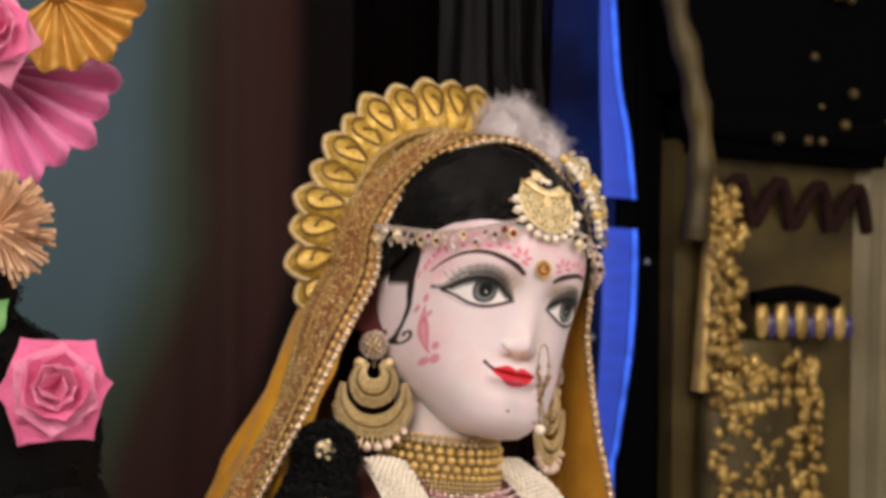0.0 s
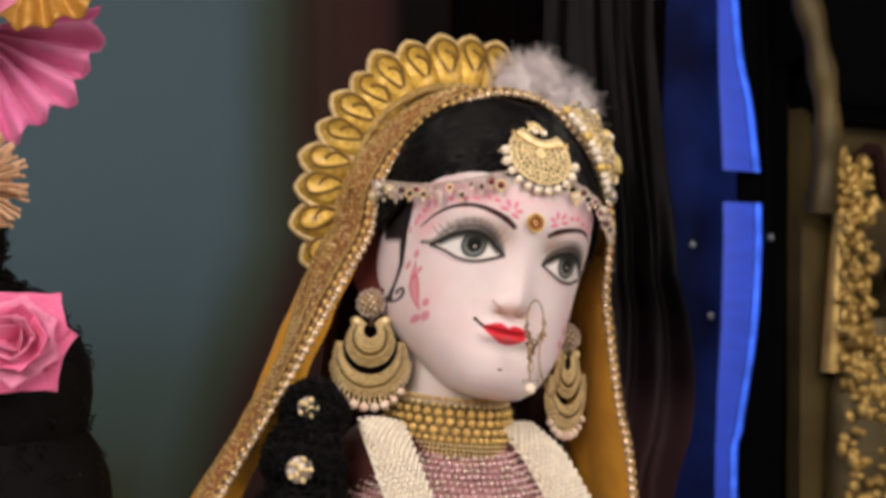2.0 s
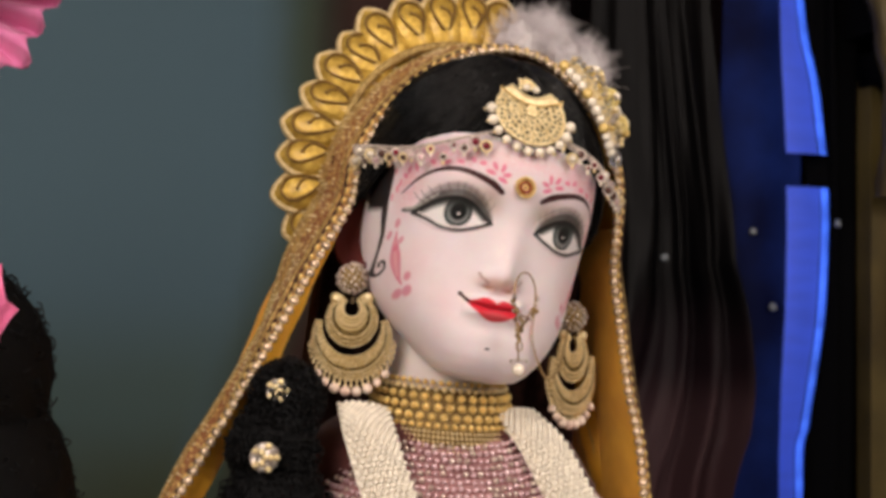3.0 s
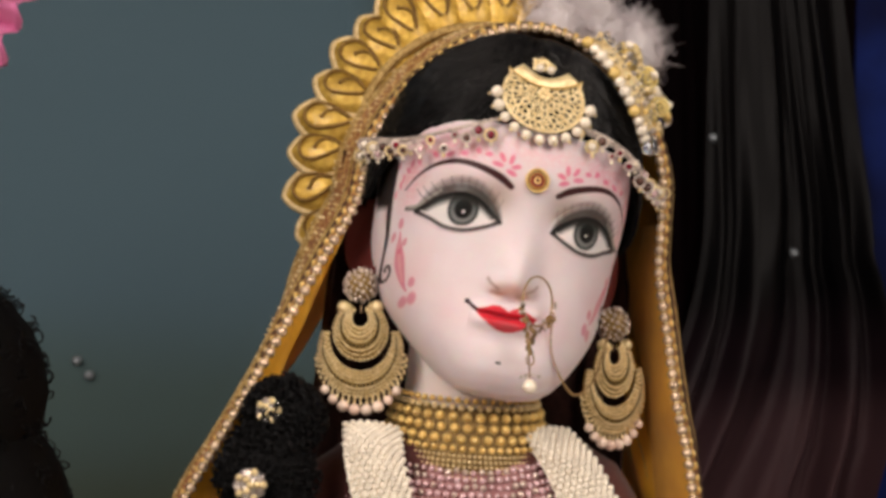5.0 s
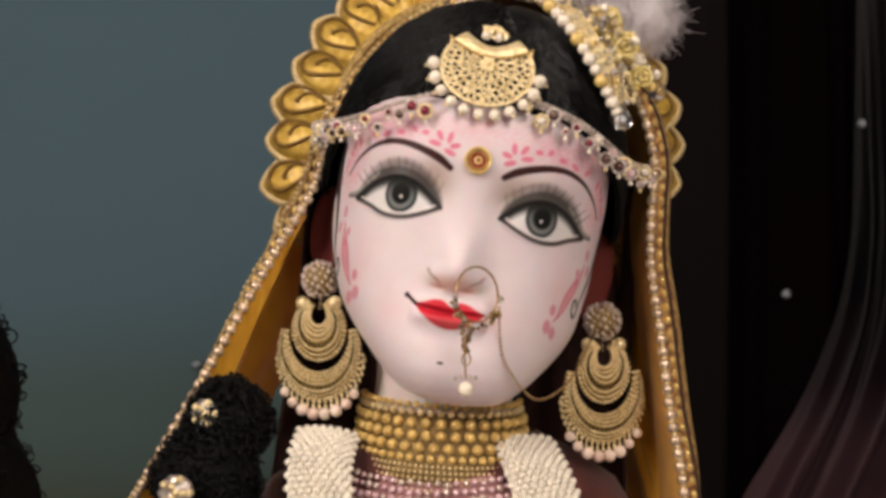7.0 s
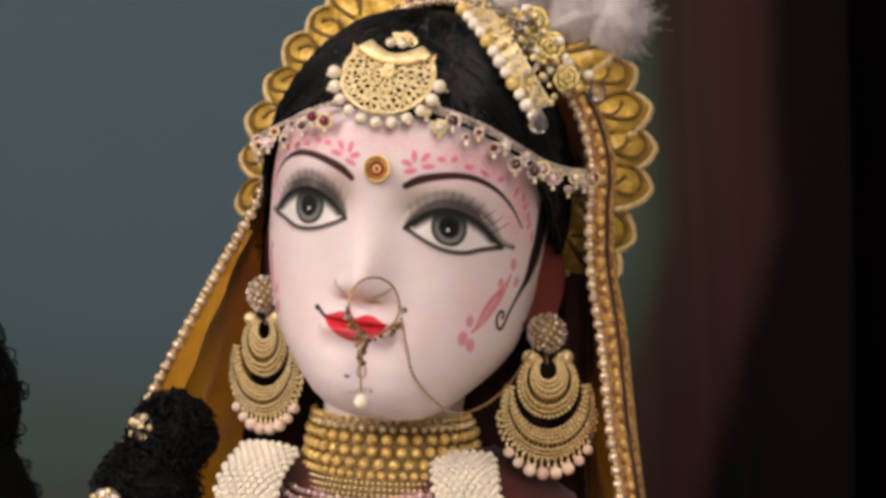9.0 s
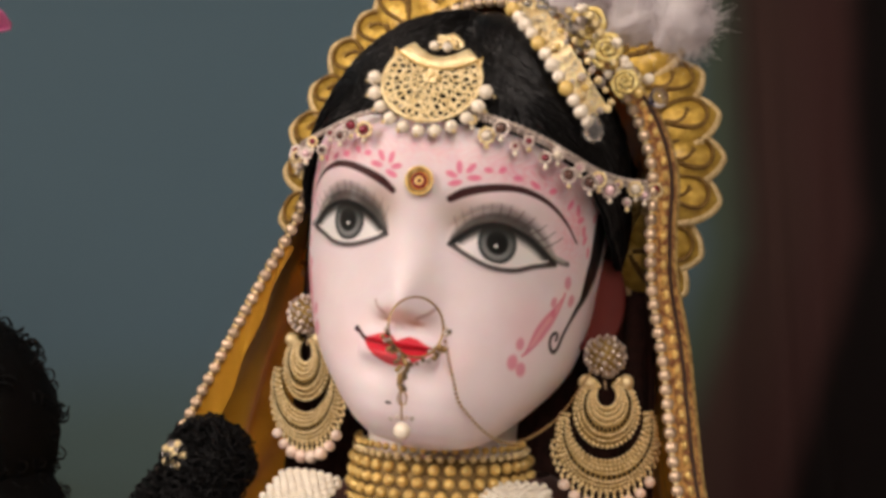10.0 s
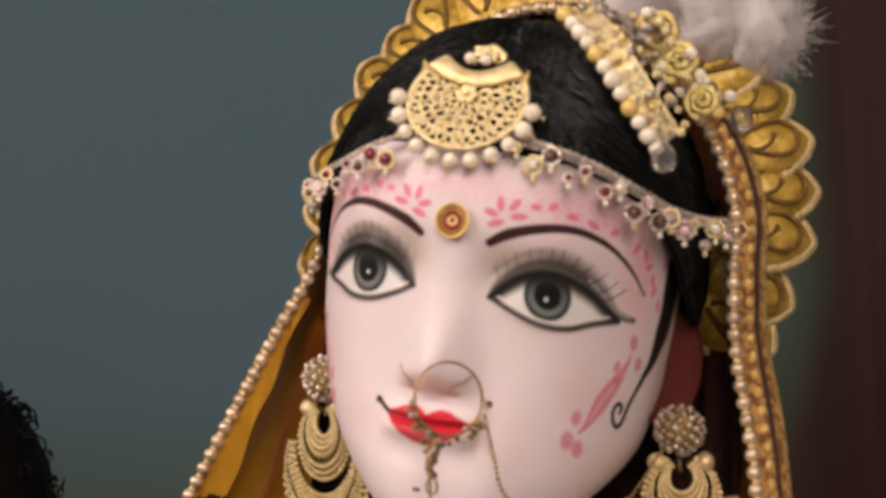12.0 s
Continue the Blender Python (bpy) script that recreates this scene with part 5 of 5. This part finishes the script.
def bib():
    t = thing("bib_necklace", "broad pink and silver rhinestone bib necklace below the choker", "necklace", (-.016, -.045, 1.37))
    rnd = random.Random(12)
    bm, bm2 = bmesh.new(), bmesh.new()
    for row in range(15):
        r = .051 + .0036 * row
        z = 1.3775 - .0035 * row
        n = int(3.2 * r / .0043)
        for k in range(n):
            q = -1.62 + 3.1 * (k + .5 * (row % 2)) / n
            p = Vector((NECK.x + r * math.sin(q), NECK.y - .002 - r * .93 * math.cos(q) * (1 - .0 * row), z + .012 * (1 - math.cos(q)) + rnd.uniform(-.0006, .0006)))
            ball(bm if rnd.random() < .6 else bm2, p, rnd.uniform(.0014, .0021), 1)
    part("pink_stonework", bm, PINK_BEAD, t, kind="stuff")
    part("silver_stonework", bm2, SILVER, t, kind="stuff")
    rows = [[(NECK.x + r * math.sin(q), NECK.y + .001 - r * .93 * math.cos(q), 1.3795 - .0035 * row + .012 * (1 - math.cos(q))) for q in np.linspace(-1.65, 1.50, 50)] for row, r in ((k, .049 + .0036 * k) for k in range(16))]
    part("backing", grid_mesh(rows), material("mauve_cloth", (.42, .22, .22), .8, 0, (.28, .13, .13), 100), t)


bib()


def garland(line, label):
    """A woven band of small buds along a line."""
    t = thing("garland", label, "garland", tuple(line[0]), group="bud garlands on the shoulders")
    pts = spline(line, 40)
    for k, p in enumerate(pts):
        d = (pts[min(k + 1, 39)] - pts[max(k - 1, 0)]).normalized()
        across = Vector((1, 0, -.1)).cross(d).cross(d).normalized()
        if across.x < 0:
            across = -across
        face = across.cross(d).normalized()
        if face.y > 0:
            face = -face
        for j in range(8):
            u = (j - 3.75 + .5 * (k % 2)) / 4
            q = p + across * (.0150 * u) + face * (.0045 * math.sqrt(max(0, 1 - u * u * .9)))
            turn = Matrix((across, face, d)).transposed().to_4x4() @ Matrix.Rotation(.7, 4, "Y")
            piece("bud", BUD, t, at(q, (.0019, .0016, .0017), turn))
    rows = [[p + Vector((.0145 * u, -.0035 * (1 - u * u) + .001, 0)) for u in (-1, -.5, 0, .5, 1)] for p in pts]
    part("backing", grid_mesh(rows), JASMINE, t)


BUD = mesh_of("bud", BEAD.copy(), JASMINE)
garland([(-.070, -.012, 1.3970), (-.072, -.036, 1.384), (-.068, -.056, 1.358), (-.060, -.070, 1.328), (-.052, -.080, 1.300)], "cream bud garland lying over the dark-haired shoulder")
garland([(.022, -.010, 1.3930), (.028, -.034, 1.380), (.036, -.052, 1.356), (.046, -.064, 1.328), (.056, -.074, 1.300)], "cream bud garland lying beside the yellow veil")


def curls(bm, centre, radii, n, rnd, size=.005, lo=-1.0):
    for k in range(n):
        z = rnd.uniform(lo, 1)
        q = rnd.uniform(0, 6.283)
        r = math.sqrt(1 - z * z) * rnd.uniform(.8, .99)
        p = Vector(centre) + Vector((radii[0] * r * math.cos(q), radii[1] * r * math.sin(q), radii[2] * z))
        ax = Vector((rnd.gauss(0, 1), rnd.gauss(0, 1), rnd.gauss(0, 1))).normalized()
        e = ax.orthogonal().normalized()
        f = ax.cross(e)
        w, tw = size * rnd.uniform(.6, 1.2), rnd.uniform(0, 6)
        tube(bm, [p + ax * size * 1.6 * (s - .5) + w * (math.cos(tw + 9 * s) * e + math.sin(tw + 9 * s) * f) for s in np.linspace(0, 1, 14)], size * .17, 3)


def lock(name, blobs, label, n, size, seed):
    t = thing(name, label, "hair", blobs[0][0])
    rnd = random.Random(seed)
    for c, r in blobs:
        bm = bmesh.new()
        ball(bm, c, tuple(q * (.985 if name == "curly_wig" else .93) for q in r), 3)
        part("core", bm, HAIR, t)
    bm = bmesh.new()
    for c, r in blobs:
        curls(bm, c, r, n, rnd, size)
    part("curly_hair", bm, CURL, t, "tight black curls", kind="stuff")


lock("hair_lock", [((-.116, -.022, 1.404), (.020, .018, .020)), ((-.124, -.030, 1.378), (.025, .020, .026)), ((-.124, -.036, 1.345), (.030, .023, .030)), ((-.118, -.036, 1.31), (.034, .026, .03))],
     "black curly hair lock lying on the shoulder", 520, .0032, 40)


def brooch(place, r, label):
    t = thing("brooch", label, "brooch", place)
    bm = bmesh.new()
    bmesh.ops.create_cone(bm, cap_ends=True, segments=24, radius1=r, radius2=r * .8, depth=.002, matrix=at(place) @ pose(0, 0, 0, 90))
    part("plate", bm, SILVER, t)
    for ring, n, q in ((.82, 10, .0019), (.42, 6, .0017), (0, 1, .0018)):
        for k in range(n):
            u = k / n * 6.283
            piece("stone", BEAD_CRYSTAL if k % 2 else BEAD_PALE, t, at(Vector(place) + Vector((r * ring * math.cos(u), -.0018, r * ring * math.sin(u))), q))


brooch((-.1335, -.054, 1.3755), .0078, "round silver rhinestone brooch pinned on the black hair lock")
brooch((-.124, -.036, 1.4095), .0060, "small silver brooch near the veil edge")


def small_flower(place, label):
    t = thing("cloth_flower", label, "flower", place)
    for k in range(6):
        u = k / 6 * 6.283
        bm = bmesh.new()
        ball(bm, Vector(place) + Vector((.010 * math.cos(u), -.001, .010 * math.sin(u))), (.008, .003, .008), 2)
        part("petal", bm, CORAL, t)
    piece("centre", BEAD_PALE, t, at(Vector(place) + Vector((0, -.003, 0)), .003))


CORAL = material("coral_cloth", (.66, .13, .08), .6, 0, (.74, .28, .20), 90)
small_flower((-.078, -.072, 1.338), "coral cloth flower pinned under the garland")
small_flower((-.034, -.075, 1.333), "coral cloth flower pinned on the bib")


# ---- the neighbouring figure: hair and flowers ----
def neighbour():
    rows = [[(-.44 + rx * math.cos(q), .10 + ry * math.sin(q), z) for q in np.linspace(0, 6.283, 48, endpoint=False)]
            for z, rx, ry in ((.752, .16, .13), (1.0, .13, .11), (1.2, .11, .09), (1.32, .10, .08), (1.42, .06, .06), (1.50, .075, .08), (1.58, .078, .085), (1.65, .06, .07), (1.70, .02, .02))]
    single("statue", grid_mesh(rows, True), MAROON, "dark-robed statue standing beside the crowned one", "statue")


neighbour()
lock("curly_wig", [((-.322, .045, 1.415), (.088, .075, .075)), ((-.358, .040, 1.500), (.070, .060, .060)), ((-.325, .045, 1.345), (.105, .08, .09)), ((-.40, .06, 1.60), (.09, .08, .09))],
     "black curly wig of the neighbouring statue stuck with flowers", 1500, .0036, 41)


def petal_sheet(length, width, cup, tip):
    """A cupped petal that grows along +x from the origin, facing +z."""
    rows = []
    for i in range(9):
        s = i / 8
        half = width * math.sin(math.pi * min(1, .12 + .80 * s)) ** .7 * (1 if s < .66 else 1 - (s - .66) / .34 * .92)
        rows.append([(length * s, half * u, cup * (s * s) * length + tip * max(0, s - .7) * length + .25 * half * u * u) for u in (-1, -.6, -.2, .2, .6, 1)])
    return rows


def rose(place, size, towards, label, mats, seed=1):
    rnd = random.Random(seed)
    turn = Vector(towards).to_track_quat("Z", "Y").to_matrix().to_4x4()
    t = thing("artificial_rose", label, "flower", matrix=Matrix.Translation(place) @ turn @ Matrix.Scale(size, 4), group="flowers on the curly wig")
    for layer, (n, length, width, cup, lift, mat) in enumerate(((6, 1.0, .50, .05, -.12, 0), (6, .78, .46, .38, .0, 1), (5, .56, .38, .95, .08, 0), (4, .36, .30, 1.9, .12, 1), (3, .22, .22, 3.2, .14, 1))):
        for k in range(n):
            m = Matrix.Translation((0, 0, lift)) @ Matrix.Rotation(6.283 * (k + .5 * (layer % 2)) / n + rnd.uniform(-.15, .15), 4, "Z") @ Matrix.Rotation(rnd.uniform(-.12, .12), 4, "X")
            bm = grid_mesh(petal_sheet(length * rnd.uniform(.92, 1.08), width, cup, -.5 if layer < 2 else -.2))
            bmesh.ops.transform(bm, matrix=m, verts=bm.verts)
            ob = part("petal", bm, mats[mat], t)
            ob.modifiers.new("thickness", "SOLIDIFY").thickness = .02
    bm = bmesh.new()
    ball(bm, (0, 0, -.1), (.3, .3, .2), 2)
    part("calyx", bm, LEAF, t)


TO_CAMERA = (-.25, -.95, .12)
rose((-.290, -.052, 1.447), .033, TO_CAMERA, "pink artificial rose with pointed petals pinned on black curls", (ROSE, ROSE_LIGHT := material("light_pink_petal_cloth", (.86, .34, .52), .6, 0, (.82, .22, .42), 50, .5, .3, 500)), 2)
rose((-.322, -.012, 1.640), .030, TO_CAMERA, "pink artificial rose at the top of the headdress", (ROSE_LIGHT, ROSE), 3)


def leaf(place):
    bm = grid_mesh(petal_sheet(.032, .010, .3, -.3))
    bmesh.ops.transform(bm, matrix=Matrix.Translation(place) @ pose(0, 0, 0, 70, -40, 20), verts=bm.verts)
    ob = single("leaf", bm, LEAF, "bright green artificial leaf beside the pink rose", "leaf")
    ob.modifiers.new("thickness", "SOLIDIFY").thickness = .0006


leaf((-.337, -.045, 1.472))


def straw_flower(place, r):
    turn = Vector(TO_CAMERA).to_track_quat("Z", "Y").to_matrix().to_4x4()
    t = thing("straw_flower", "peach straw flower with densely packed tubular petals", "flower", matrix=Matrix.Translation(place) @ turn, group="flowers on the curly wig")
    rnd = random.Random(23)
    bm = bmesh.new()
    bmesh.ops.create_cone(bm, cap_ends=True, segments=24, radius1=r * .7, radius2=r * .3, depth=r * .3)
    part("heart", bm, PEACH, t)
    straw = bmesh.new()
    tube(straw, [(0, 0, 0), (.5, 0, .03), (1, 0, -.02)], lambda s: .024 + .026 * s, 5)
    straw = mesh_of("petal", straw, PEACH)
    for k in range(280):
        tilt = radians(rnd.choice((-8, 8, 24, 42, 62)) + rnd.uniform(-7, 7))
        m = Matrix.Rotation(rnd.uniform(0, 6.283), 4, "Z") @ Matrix.Rotation(-tilt, 4, "Y") @ Matrix.Translation((r * .25, 0, 0)) @ Matrix.Scale(r * rnd.uniform(.62, .78), 4)
        piece("petal", straw, t, m)


straw_flower((-.316, -.018, 1.533), .0335)


def pleated_fan(place, r, lo, hi, pleats, mat, label, towards, name):
    turn = Vector(towards).to_track_quat("Z", "Y").to_matrix().to_4x4()
    t = thing(name, label, "fan", matrix=Matrix.Translation(place) @ turn, group="cloth fans on the curly wig")
    n = pleats * 8
    rows = []
    for i in range(15):
        s = .12 + .88 * i / 14
        row = []
        for k in range(n + 1):
            u = k / n
            q = radians(lo + (hi - lo) * u)
            wave = math.sin(u * pleats * 6.283)
            rr = r * s * (1 + (.05 * math.cos(u * pleats * 6.283) + .03 * math.sin(u * 31)) * (s > .9))
            row.append((rr * math.cos(q), rr * math.sin(q), r * (1.0 / pleats) * s * wave + .15 * r * s * s))
        rows.append(row)
    ob = part("pleated_cloth", grid_mesh(rows), mat, t)
    ob.modifiers.new("thickness", "SOLIDIFY").thickness = .0006
    bm = bmesh.new()
    tube(bm, [Vector(p) + Vector((0, 0, .0004)) for p in rows[-1][::2]], .0006, 5)
    part("hem", bm, mat, t)
    bm = bmesh.new()
    ball(bm, (0, 0, .002), r * .14, 2)
    part("knot", bm, mat, t)


GOLD_TULLE = material("gold_tissue", (.62, .36, .08), .42, .3, (.42, .20, .03), 60, .5, .5, 600)
pleated_fan((-.312, .038, 1.630), .073, -128, 10, 9, TULLE, "pleated pink tulle fan spreading from the headdress", TO_CAMERA, "tulle_fan")
pleated_fan((-.283, -.004, 1.668), .046, -140, 60, 9, GOLD_TULLE, "pleated gold tissue fan overlapping the pink tulle", TO_CAMERA, "tissue_fan")
